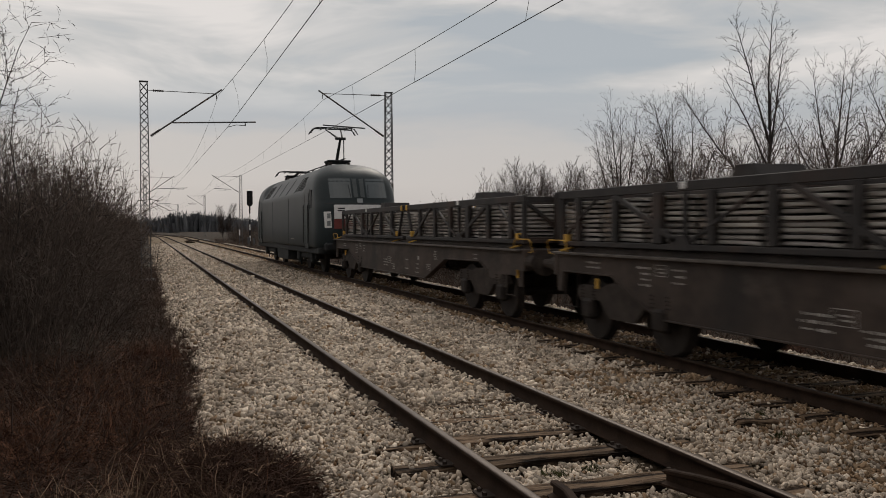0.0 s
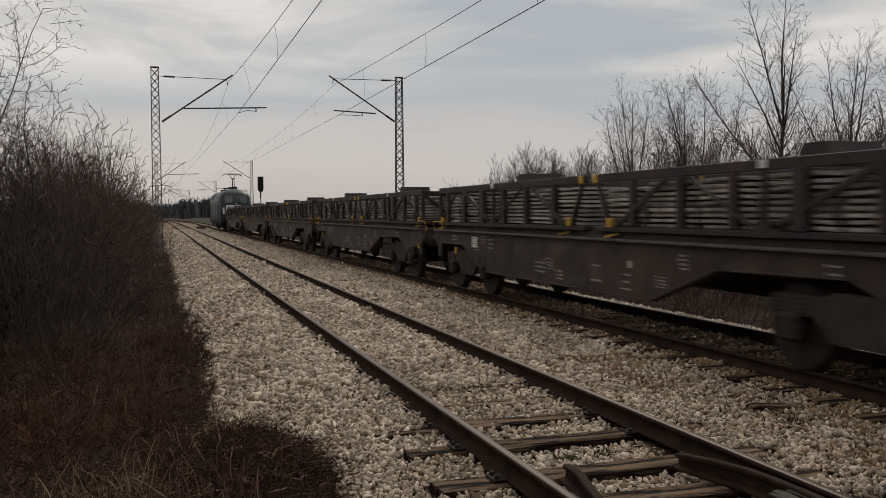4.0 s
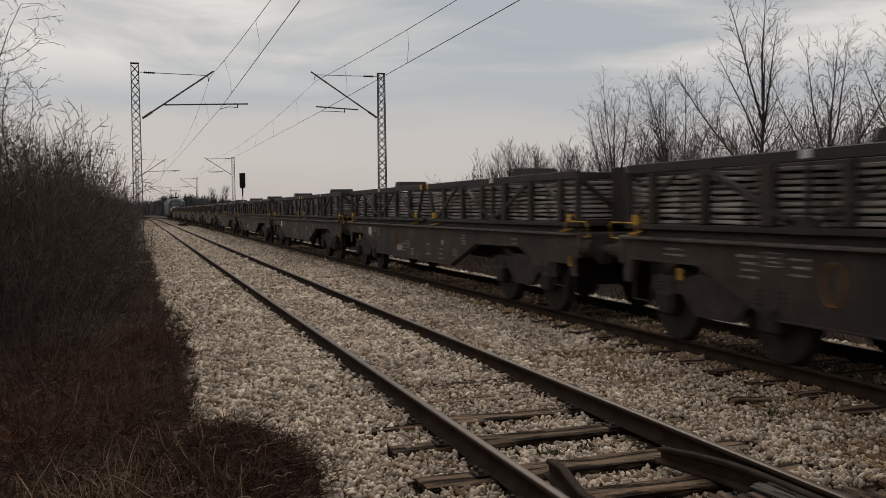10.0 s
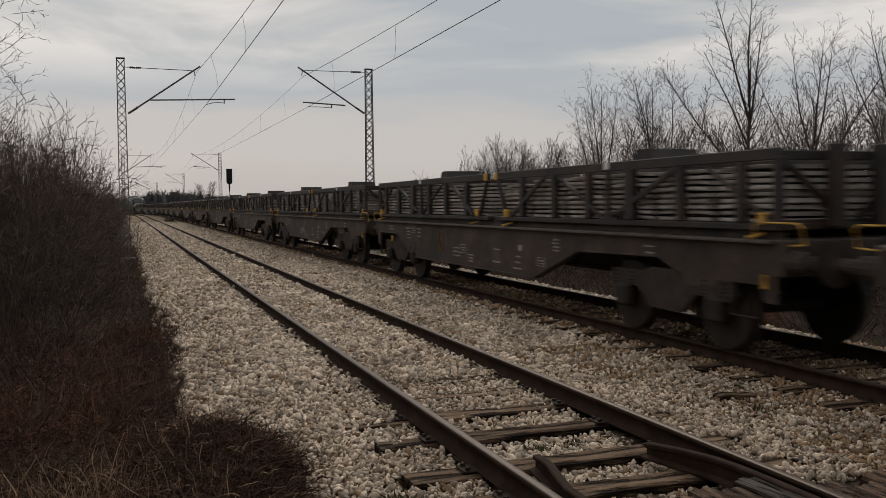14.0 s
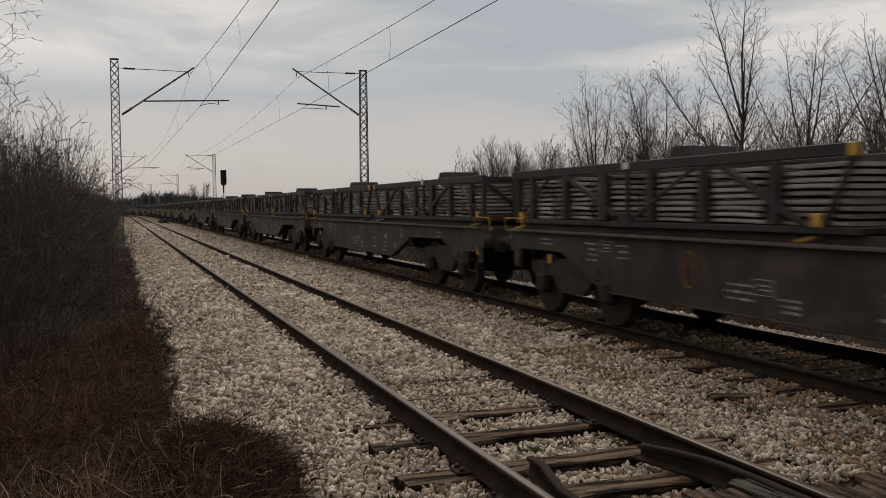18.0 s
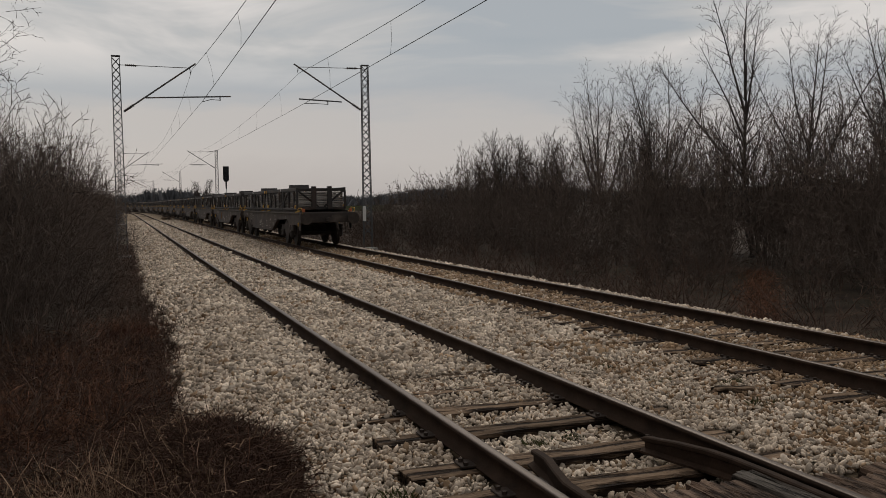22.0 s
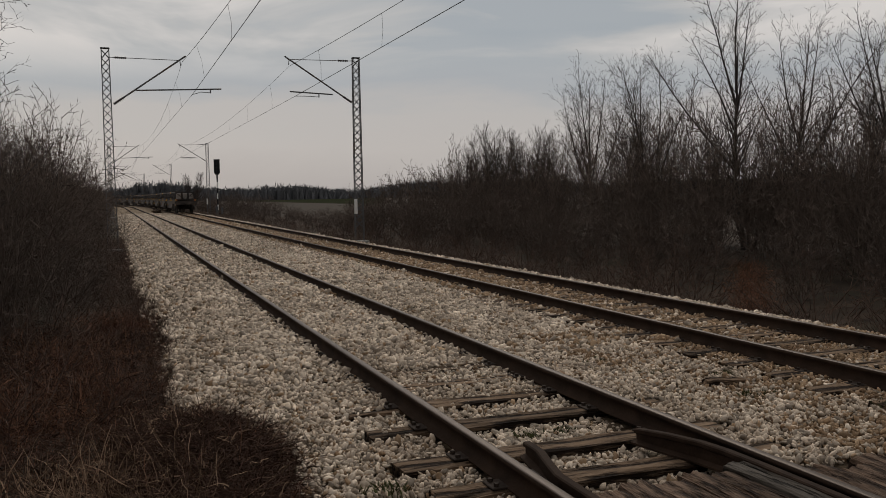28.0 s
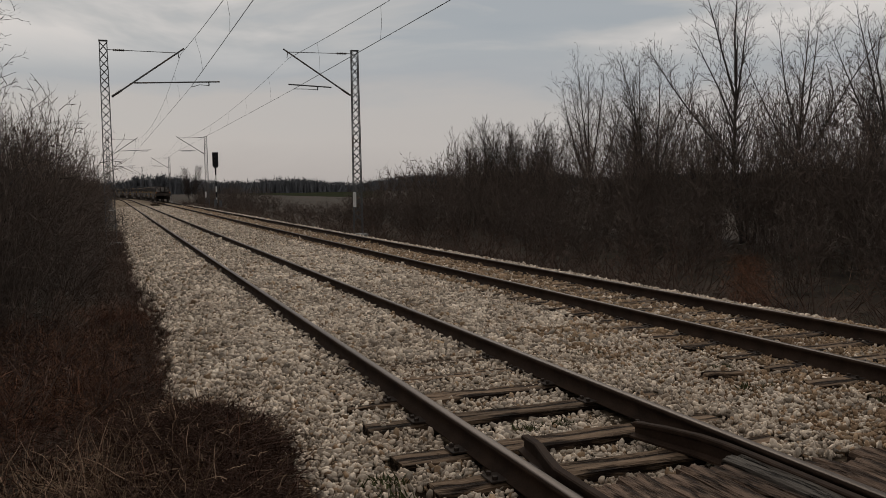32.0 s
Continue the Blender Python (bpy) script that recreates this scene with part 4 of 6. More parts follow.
            part("brake_block", Geo().box((k * 0.76, s * 5.15 + 0.36, 0.46), (0.1, 0.08, 0.34), 0.02), M_UNDER, b)
            part("brake_block", Geo().box((k * 0.76, s * 5.15 - 0.36, 0.46), (0.1, 0.08, 0.34), 0.02), M_UNDER, b)
        for dy in (-0.9, 0.9):
            wheelset(t, s * 5.15 + dy)
    # brake gear under the belly
    part("air_tank", Geo().tube([(-0.55, 1.2, 0.72), (-0.55, 1.3, 0.72), (-0.55, 2.5, 0.72), (-0.55, 2.6, 0.72)], [0.1, 0.19, 0.19, 0.1], 12), M_UNDER, t)
    part("brake_cylinder", Geo().tube([(0.4, -0.6, 0.75), (0.4, 0.1, 0.75)], 0.15, 12), M_UNDER, t)
    part("brake_rod", Geo().tube([(0.15, -4.6, 0.62), (0.15, 4.6, 0.62)], 0.022, 6), M_UNDER, t)
    # stencilled panels: plain bars for the lettering
    for s in (-1,):
        x = s * 0.9765
        def bars(name, y, z, w, rows, dz=0.085, h=0.022):
            g, rs = Geo(), random.Random(int(abs(y) * 97))
            for i in range(rows):
                p, end = y - w / 2, y + w / 2 - rs.choice((0, 0, 0.25)) * w
                while p < end - 0.03:
                    d = min(end - p, rs.uniform(0.03, 0.13))
                    g.box((x, p + d / 2, z - i * dz), (0.003, d, h * rs.uniform(0.8, 1.5)), 0.001)
                    p += d + rs.uniform(0.015, 0.05)
            part(name, g, M_STENCIL, t, "faded white stencilled lettering")["kind"] = "stuff"
        bars("stencil_panel", -s * 4.62, 1.12, 0.34, 4, 0.075)
        bars("stencil_panel", -s * 3.85, 1.12, 0.26, 3, 0.08)
        bars("stencil_panel", -s * 5.9, 1.14, 0.40, 2, 0.07)
        bars("stencil_panel", -s * 1.65, 0.80, 0.46, 3, 0.075)
        bars("stencil_panel", -s * 0.95, 0.70, 0.30, 3, 0.06)
        bars("stencil_panel", s * 0.25, 0.86, 0.30, 2, 0.22)
        bars("stencil_panel", s * 1.05, 0.78, 0.34, 3, 0.10)
        bars("stencil_panel", s * 2.42, 1.11, 0.22, 4, 0.055)
        bars("stencil_panel", s * 4.8, 1.12, 0.26, 2, 0.08)
        for y, z, w, h in ((-s * 4.22, 1.10, 0.28, 0.14), (-s * 1.30, 0.80, 0.30, 0.16), (s * 1.95, 0.74, 0.26, 0.13)):
            g = Geo()
            for a, b, c, d in ((0, h / 2, w, 0.009), (0, -h / 2, w, 0.009), (w / 2, 0, 0.009, h), (-w / 2, 0, 0.009, h), (0, 0.02, w * 0.6, 0.018), (-0.03, -0.025, w * 0.5, 0.018)):
                g.box((x - 0.0005, y + a, z + b), (0.003, c, d), 0.001)
            part("marking_frame", g, M_STENCIL, t, "faded white painted frame")
        part("data_plate", Geo().box((x, s * 1.20, 0.93), (0.004, 0.12, 0.10), 0.001), M_STENCIL, t, "small pale data plate")
    return t


def slab_mesh(seed):
    rnd = random.Random(seed)
    L, W, H, n = 1.02, 1.70, 0.043, 4
    bow = rnd.uniform(-0.006, 0.016)
    v = []
    for i in range(n + 1):
        u = i / n * 2 - 1
        z = bow * (1 - u * u) + rnd.uniform(-0.002, 0.002)
        e = 0.009
        for a, b in ((-W / 2, e), (-W / 2 + e, 0), (W / 2 - e, 0), (W / 2, e), (W / 2, H - e), (W / 2 - e, H), (-W / 2 + e, H), (-W / 2, H - e)):
            v.append((a, u * L / 2, b + z))
    f = [(j * 8 + i, j * 8 + (i + 1) % 8, (j + 1) * 8 + (i + 1) % 8, (j + 1) * 8 + i) for j in range(n) for i in range(8)]
    g = Geo().add(v, f)
    g.f += [tuple(range(8)), tuple(range(n * 8, n * 8 + 8))]
    return g.mesh("slab", M_SLAB)


SLABS = [slab_mesh(i) for i in range(5)]


def build_rack(seed, lids, crate):
    """Half a wagon's load: an open steel rack with six stacks of slabs; it lies from y = 0.14 to y = 7.0 of its wagon."""
    rnd = random.Random(seed)
    t = thing("slab_rack", "open dark steel transport rack filled with stacked pale slabs", "transport rack", "racks on the goods train")
    for s in (-1, 1):
        part("base_beam", Geo().box((s * 0.80, 3.57, 1.405), (0.14, 6.86, 0.07), 0.01), M_RACK, t)
    for y in (0.2, 1.3, 2.4, 3.5, 4.6, 5.7, 6.94):
        part("base_bearer", Geo().box((0, y, 1.41), (1.56, 0.16, 0.07), 0.01), M_RACK, t)
    for s in (-1, 1):
        x = s * 0.92
        part("top_rail", Geo().box((x, 3.57, 2.155), (0.07, 6.86, 0.125), 0.01), M_RACK, t)
        part("bottom_rail", Geo().box((x, 3.57, 1.405), (0.07, 6.86, 0.075), 0.01), M_RACK, t)
        for y in (1.20, 2.29, 3.29, 5.38, 6.42):
            part("upright", Geo().box((x + s * 0.005, y, 1.77), (0.07, 0.14, 0.65), 0.01), M_RACK, t)
        part("broad_upright", Geo().box((x + s * 0.01, 4.34, 1.77), (0.08, 0.20, 0.66), 0.01), M_RACK, t)
        for y in (3.80, 6.92):
            part("slim_upright", Geo().box((x, y, 1.77), (0.05, 0.07, 0.65), 0.008), M_RACK, t)
        part("gusset_foot", Geo().ext([(3.62, 1.37), (4.14, 1.37), (4.02, 1.55), (3.76, 1.55)], x - 0.045, x + 0.045, "x"), M_RACK, t)
        part("label_plate", Geo().box((x + s * 0.037, 3.80, 2.165), (0.006, 0.12, 0.085), 0.002), M_WHITE, t, "small white plate")
        for a, b, w in (((0.76, 1.45), (2.05, 2.09), 0.075), ((3.90, 1.47), (5.38, 2.09), 0.075), ((5.81, 2.08), (6.88, 1.48), 0.040), ((2.42, 2.08), (3.68, 1.48), 0.040)):
            part("brace" if w > 0.05 else "tie_rod", Geo().bar((x + s * 0.02, *a), (x + s * 0.02, *b), 0.05, w, 0.008), M_RACK, t)
        part("end_post", Geo().bar((x, 0.60, 1.42), (x, 0.22, 2.10), 0.06, 0.07, 0.01), M_RACK, t)
        part("end_post", Geo().box((x, 6.98, 1.78), (0.08, 0.06, 0.70), 0.01), M_RACK, t)
        part("corner_fitting", Geo().box((x + s * 0.01, 0.22, 2.15), (0.09, 0.10, 0.13), 0.012), M_YELLOW, t, "yellow corner fitting")
        part("corner_fitting", Geo().box((x + s * 0.02, 0.63, 1.50), (0.09, 0.11, 0.14), 0.012), M_YELLOW, t, "yellow corner fitting")
        part("corner_fitting", Geo().box((x + s * 0.01, 6.76, 1.49), (0.09, 0.10, 0.13), 0.012), M_YELLOW, t, "yellow corner fitting")
    for z in (2.14, 1.43):
        part("end_rail", Geo().box((0, 6.95, z), (1.78, 0.07, 0.10), 0.01), M_RACK, t)
    for s in (-1, 1):
        part("end_brace", Geo().bar((s * 0.88, 6.97, 2.10), (s * 0.1, 6.97, 1.48), 0.05, 0.07), M_RACK, t)
    for x in (-0.30, 0.30):
        part("end_stanchion", Geo().box((x, 7.08, 1.83), (0.18, 0.12, 0.86), 0.012), M_RACK, t)
    # raised cover on top, on one side of each rack
    k = 1 if lids else -1
    part("lid", Geo().ext([(crate - 0.28, 2.20), (crate - 0.17, 2.375), (crate + 0.17, 2.375), (crate + 0.28, 2.20)], min(-k * 0.1, k * 0.64), max(-k * 0.1, k * 0.64), "x"), M_RACK, t, "dark raised cover on top of the rack")
    for y in (crate - 0.24, crate + 0.24):
        part("lid_bearer", Geo().box((0, y, 2.165), (1.84, 0.10, 0.06), 0.01), M_RACK, t)
    for i in range(6):
        y = 0.86 + i * 1.115
        for j in range(9):
            if i == 0 and j == 8 and lids:
                continue
            o = new("slab", SLABS[rnd.randrange(5)])
            o.parent = t
            o.matrix_basis = pose(rnd.uniform(-0.025, 0.025), y + rnd.uniform(-0.038, 0.038), 1.447 + j * 0.0700, 0, 0, rnd.uniform(-0.6, 0.6))
    return t


def loco_half_width(z, y):
    """Half the body's width at height z: flat sides, sloping roof flanks between the cabs, fuller domes over them."""
    u = max(0.0, min(1.0, (abs(y) - 5.75) / 0.45))
    u = u * u * (3 - 2 * u)
    mid = np.interp(z, (0.95, 1.05, 2.78, 2.84, 3.52, 3.70, 3.80, 3.86), (1.46, 1.49, 1.49, 1.46, 1.00, 0.80, 0.55, 0.30))
    cab = np.interp(z, (0.95, 1.05, 2.60, 2.90, 3.20, 3.42, 3.60, 3.72, 3.80, 3.86), (1.46, 1.49, 1.49, 1.47, 1.40, 1.27, 1.06, 0.84, 0.62, 0.36))
    return float(mid + (cab - mid) * u)


def loco_length(z):
    return float(np.interp(z, (0.95, 1.10, 2.00, 2.28, 2.34, 2.45, 3.10, 3.30, 3.48, 3.62, 3.73, 3.80, 3.86), (9.00, 9.06, 9.06, 9.03, 8.97, 8.92, 8.60, 8.44, 8.20, 7.90, 7.50, 7.00, 6.30)))


CORNER, ROUND = 1.15, 2.9


def loco_lift(z):
    """The body stands taller above its lamps."""
    return z + 0.20 * max(0.0, min(1.0, (z - 1.55) / 0.45))


def loco_front(x, z):
    """How far out the cab's skin lies at x, z."""
    w = loco_half_width(z, 8.0)
    return loco_length(z) - CORNER + CORNER * max(0.0, 1 - min(1.0, abs(x) / w) ** ROUND) ** (1 / ROUND)


def cab_patch(x0, x1, z0, z1, s, off=0.012, slant=0.0, nx=6, nz=4):
    """A plate that follows the skin of the cab's front; slant shifts its top sideways."""
    v = []
    for o in (off, -0.05):
        for j in range(nz + 1):
            z = z0 + (z1 - z0) * j / nz
            for i in range(nx + 1):
                x = x0 + (x1 - x0) * i / nx + slant * j / nz
                v.append((x, s * (loco_front(x, z) + o), loco_lift(z)))
    n, m = nx + 1, (nx + 1) * (nz + 1)
    f = []
    for j in range(nz):
        for i in range(nx):
            a = j * n + i
            f += [(a, a + 1, a + n + 1, a + n), (m + a, m + a + n, m + a + n + 1, m + a + 1)]
    for i in range(nx):
        f += [(i, m + i, m + i + 1, i + 1), (nz * n + i, nz * n + i + 1, m + nz * n + i + 1, m + nz * n + i)]
    for j in range(nz):
        f += [(j * n, (j + 1) * n, m + (j + 1) * n, m + j * n), (j * n + nx, m + j * n + nx, m + (j + 1) * n + nx, (j + 1) * n + nx)]
    return Geo().add(v, f)


def build_loco():
    t = thing("electric_locomotive", "dark grey-green electric locomotive with raised pantograph", "locomotive")
    # the shell: level slices, flat flanks and rounded cabs
    zs = [0.95, 1.0, 1.10, 1.6, 2.1, 2.28, 2.34, 2.45, 2.62, 2.78, 2.84, 2.95, 3.10, 3.25, 3.38, 3.50, 3.60, 3.68, 3.75, 3.81, 3.86]
    side = [0.0, 1.9, 3.8, 5.0, 5.6, 5.75, 5.9, 6.05, 6.2, 6.6]
    v, f = [], []
    for z in zs:
        L = loco_length(z)
        quarter = []
        for y in side:
            yy = y * min(1.0, (L - CORNER) / 6.6) if L - CORNER < 6.6 else y
            quarter.append((loco_half_width(z, y), yy))
        w = loco_half_width(z, 8.0)
        for k in range(0, 13):
            a = math.pi / 2 * k / 12
            quarter.append((w * math.cos(a) ** (2 / ROUND), L - CORNER + CORNER * math.sin(a) ** (2 / ROUND)))
        ring = quarter + [(-x, y) for x, y in quarter[-2::-1]]
        ring += [(x, -y) for x, y in ring[-2:0:-1]]
        v += [(x, y, loco_lift(z)) for x, y in ring]
        n = len(ring)
    for j in range(len(zs) - 1):
        for i in range(n):
            f.append((j * n + i, j * n + (i + 1) % n, (j + 1) * n + (i + 1) % n, (j + 1) * n + i))
    f += [tuple(range(n)), tuple(range((len(zs) - 1) * n, len(zs) * n))]
    part("body_shell", Geo().add(v, f), M_LOCO, t, smooth=True)
    part("skirt", Geo().box((0, 0, 0.84), (2.84, 17.2, 0.24), 0.03), M_LOCODARK, t)
    for s in (-1, 1):
        part("buffer_beam", Geo().box((0, s * 8.85, 0.98), (2.5, 0.5, 0.30), 0.06), M_LOCODARK, t)
        for k in (-1, 1):
            part("buffer", Geo().tube([(k * 0.875, s * 9.05, 1.06), (k * 0.875, s * 9.45, 1.06), (k * 0.875, s * 9.5, 1.06)], [0.11, 0.09, 0.24], 14), M_LOCODARK, t)
            part("windscreen", cab_patch(*sorted((k * 0.27, k * 1.02)), 2.50, 3.20, s, 0.010), M_GLASS, t, "dark reflecting windscreen")
            part("screen_pillar", cab_patch(*sorted((k * 0.05, k * 0.20)), 2.52, 3.20, s, 0.016), M_PILLAR, t, "narrow grey panel between the windscreens")
            part("wiper", cab_patch(*sorted((k * 0.30, k * 0.315)), 2.52, 2.98, s, 0.03, k * 0.05, 1, 4), M_BLACK, t)
            part("headlight", cab_patch(*sorted((k * 1.00, k * 1.22)), 1.62, 2.02, s, 0.015, k * 0.03), M_WHITE, t, "white headlight cluster")
            lamp = [cab_patch(*sorted((k * 1.04, k * 1.15)), z, z + 0.12, s, 0.022) for z in (1.67, 1.85)]
            part("lamp_lens", lamp[0], M_LENS, t, "grey lamp glass")
            part("lamp_lens", lamp[1], M_LENS, t, "grey lamp glass")
        part("brow_line", cab_patch(-1.22, 1.22, 2.29, 2.325, s, 0.012, 0, 12, 1), M_LOCODARK, t, "dark seam below the windscreens")
        part("top_lamp", cab_patch(-0.10, 0.10, 2.33, 2.48, s, 0.03), M_LENS, t, "small square lamp")
        part("front_panel", cab_patch(-0.92, 0.92, 1.84, 2.26, s, 0.012, 0, 10), M_WHITE, t, "white panel with dark lettering bars")
        for z, x0, x1 in ((2.13, 0.55, 0.80), (2.05, 0.55, 0.80), (1.97, 0.60, 0.80), (2.13, -0.80, -0.55), (2.05, -0.80, -0.55)):
            part("panel_bar", cab_patch(x0, x1, z - 0.022, z + 0.022, s, 0.017, 0, 2, 1), M_LOCODARK, t)
        part("front_stripe", cab_patch(-0.92, 0.92, 1.60, 1.832, s, 0.012, 0, 10), M_RED, t, "dull red stripe")
    for k in (-1, 1):
        x = k * 1.492
        for y in (-6.75, 6.75):
            part("cab_door", Geo().box((x, y, 1.90), (0.022, 0.70, 2.0), 0.008), M_LOCO, t)
            for d in (-0.38, 0.38):
                part("door_seam", Geo().box((x + k * 0.004, y + d, 1.90), (0.02, 0.025, 2.02), 0.002), M_LOCODARK, t)
            part("side_window", Geo().box((x - k * 0.006, y + math.copysign(0.80, y), 2.70), (0.03, 0.34, 0.66), 0.02), M_BLACK, t, "dark side window")
            part("window_edge", Geo().box((x, y + math.copysign(0.60, y), 2.70), (0.03, 0.035, 0.70), 0.006), M_GLASS, t, "pale window edge")
            part("grab_rail", Geo().tube([(x + k * 0.05, y - 0.45, 1.1), (x + k * 0.05, y - 0.45, 2.5)], 0.016, 6), M_LOCODARK, t)
            part("grab_rail", Geo().tube([(x + k * 0.05, y + 0.45, 1.1), (x + k * 0.05, y + 0.45, 2.5)], 0.016, 6), M_LOCODARK, t)
        for y in (-5.2, -4.4, 4.4, 5.2):
            g = Geo()
            for i in range(8):
                z = 2.92 + i * 0.072
                g.box((k * (loco_half_width(z, 0) + 0.004), y, z + 0.2), (0.05, 0.62, 0.04), 0.006)
            part("roof_grille", g, M_BLACK, t, "black roof grille")
        for y in (-3.7, -1.6, 0.5, 2.6):
            part("roof_seam", Geo().bar((k * 1.462, y, 3.05), (k * 1.004, y, 3.72), 0.02, 0.02, 0.002), M_LOCODARK, t)
        for y in (-2.4, 2.4):
            part("panel_seam", Geo().box((x + k * 0.001, y, 1.88), (0.012, 0.02, 1.95), 0.002), M_LOCODARK, t)
        part("marking_bars", Geo().box((x + k * 0.003, -3.4, 1.22), (0.006, 0.9, 0.05), 0.002), M_STENCIL, t, "small pale lettering bar")
        part("battery_box", Geo().box((k * 1.1, 0, 0.55), (0.6, 3.0, 0.5), 0.03), M_LOCODARK, t)
    for yc in (-4.95, 4.95):
        b = part("bogie", Geo().box((0, yc, 0.62), (2.3, 0.6, 0.3), 0.03), M_LOCODARK, t)
        for k in (-1, 1):
            part("side_frame", Geo().box((k * 1.12, yc, 0.62), (0.16, 4.0, 0.28), 0.04), M_LOCODARK, b)
            for dy in (-1.5, 1.5):
                part("axle_box", Geo().box((k * 1.2, yc + dy, 0.56), (0.2, 0.42, 0.4), 0.05), M_LOCODARK, b)
            part("sand_pipe", Geo().tube([(k * 1.15, yc + 2.2, 0.7), (k * 1.0, yc + 2.3, 0.15)], 0.03, 6), M_LOCODARK, b)
        for dy in (-1.5, 1.5):
            w = part("wheelset", Geo().tube([(-1.0, yc + dy, 0.57), (1.0, yc + dy, 0.57)], 0.09, 10), M_WHEEL, t)
            for k in (-1, 1):
                part("wheel", Geo().tube([(k * 0.69, yc + dy, 0.57), (k * 0.83, yc + dy, 0.57)], [0.60, 0.57], 24), M_WHEEL, w)
    # roof gear
    for yc, up in ((-5.2, True), (5.2, False)):
        p = part("pantograph", Geo().box((0, yc, 4.20), (0.8, 0.8, 0.08), 0.02), M_LOCODARK, t, "raised pantograph" if up else "folded pantograph")
        for k in (-0.36, 0.36):
            for d in (-0.36, 0.36):
                g = Geo(); insulator(g, (k, yc + d, 4.02), (k, yc + d, 4.20), 0.09, 3)
                part("insulator", g, M_INSUL, p)
        top = 5.62 if up else 4.46
        knee = (5.08, yc - 0.60) if up else (4.36, yc - 1.5)
        head = yc + 0.75 if up else yc - 0.15
        part("lower_arm", Geo().tube([(0, yc + 0.15, 4.24), (0, knee[1], knee[0])], [0.065, 0.05], 8), M_LOCODARK, p)
        part("control_rod", Geo().tube([(0.16, yc - 0.45, 4.24), (0.10, knee[1] - 0.12, knee[0] + 0.02)], 0.02, 6), M_LOCODARK, p)
        part("knee", Geo().tube([(-0.20, knee[1], knee[0]), (0.20, knee[1], knee[0])], 0.055, 8), M_LOCODARK, p)
        part("base_frame", Geo().tube([(-0.42, yc - 0.42, 4.24), (0.42, yc - 0.42, 4.24), (0.42, yc + 0.42, 4.24), (-0.42, yc + 0.42, 4.24), (-0.42, yc - 0.42, 4.24)], 0.035, 6), M_LOCODARK, p)
        for k in (-1, 1):
            part("upper_arm", Geo().tube([(k * 0.08, knee[1], knee[0]), (k * 0.30, head, top - 0.06)], [0.035, 0.025], 6), M_LOCODARK, p)
        for d in (-0.22, 0.22):
            part("contact_strip", Geo().tube([(-0.95, head + d, top - 0.24), (-0.80, head + d, top - 0.03), (-0.6, head + d, top), (0.6, head + d, top), (0.80, head + d, top - 0.03), (0.95, head + d, top - 0.24)], 0.024, 6), M_LOCODARK, p)
        part("head_frame", Geo().tube([(-0.5, head - 0.22, top - 0.06), (-0.5, head + 0.22, top - 0.06)], 0.018, 6).tube([(0.5, head - 0.22, top - 0.06), (0.5, head + 0.22, top - 0.06)], 0.018, 6), M_LOCODARK, p)
    part("roof_bus_bar", Geo().tube([(0.35, -5.0, 4.38), (0.35, 5.0, 4.38)], 0.025, 6), M_LOCODARK, t)
    for y in (-4.0, -2.0, 0.0, 2.0, 4.0):
        g = Geo(); insulator(g, (0.35, y, 4.04), (0.35, y, 4.38), 0.08, 4)
        part("roof_insulator", g, M_INSUL, t)
    return t


LOCO = build_loco()
w0, r0, r1 = stretch(build_wagon(), front=0.9), stretch(build_rack(1, False, 3.10)), stretch(build_rack(2, True, 4.20))
w1, w2 = stretch(build_wagon()), stretch(build_wagon(), rear=0.8)
TRAIN = [(w0, r0, r1)]
for i in range(1, WAGONS):
    w = w2 if i == WAGONS - 1 else w1 if i == 1 else copy_thing(w1, Matrix())
    TRAIN.append((w, copy_thing(r0, Matrix()), copy_thing(r1, Matrix())))

# marks that set single wagons apart
def ring_mark(w, y):
    x, pts = -0.982, []
    for i in range(25):
        a = 2 * math.pi * i / 24
        pts.append((x, y + 0.13 * math.cos(a), 0.90 + 0.21 * math.sin(a)))
    part("painted_ring", Geo().tube(pts, 0.016, 4), M_RUSTMARK, w, "rust-orange painted oval ring")


M_RUSTMARK = mat("rust_orange_paint", (0.16, 0.085, 0.035), (0.24, 0.13, 0.05), 6, 0.8, 0.0)
for k, y in ((3, 3.4), (10, 2.3), (11, 3.6), (14, 2.6), (18, 2.6)):
    ring_mark(TRAIN[k - 1][0], y)
for k in (5, 9, 10):
    w = TRAIN[k - 1][0]
    part("white_panel", Geo().box((-0.981, 4.95, 1.05), (0.004, 0.30, 0.22), 0.001), M_WHITE, w, "white data panel with dark lines")
    g = Geo()
    for i in range(4):
        g.box((-0.9845, 4.95, 0.97 + i * 0.05), (0.002, 0.26, 0.008), 0.0005)
    part("panel_lines", g, M_UNDER, w)
for k in (8, 10):
    part("pale_patch", Geo().box((-0.981, 2.0, 0.70), (0.004, 0.42, 0.14), 0.001), M_STENCIL, TRAIN[k - 1][0], "worn pale paint patch")
M_YMARK = mat("faded_yellow_paint", (0.15, 0.12, 0.03), (0.25, 0.20, 0.05), 8, 0.8, 0.0)
g = Geo()
for i, (dy, dz, w) in enumerate(((0, 0, 0.22), (0.1, 0.07, 0.16), (-0.08, -0.07, 0.2), (0.02, 0.13, 0.10))):
    g.box((-0.981, 3.3 + dy, 0.86 + dz), (0.004, w, 0.05), 0.001)
part("yellow_scrawl", g, M_YMARK, TRAIN[6][0], "faded yellow paint scrawl")

# tail of the train: orange reflectors on the last wagon
for k in (-1, 1):
    o = part("tail_marker", Geo().box((k * 0.88, -8.36, 1.36), (0.11, 0.03, 0.13), 0.01), M_ORANGE, TRAIN[-1][0], "orange and white tail marker board")

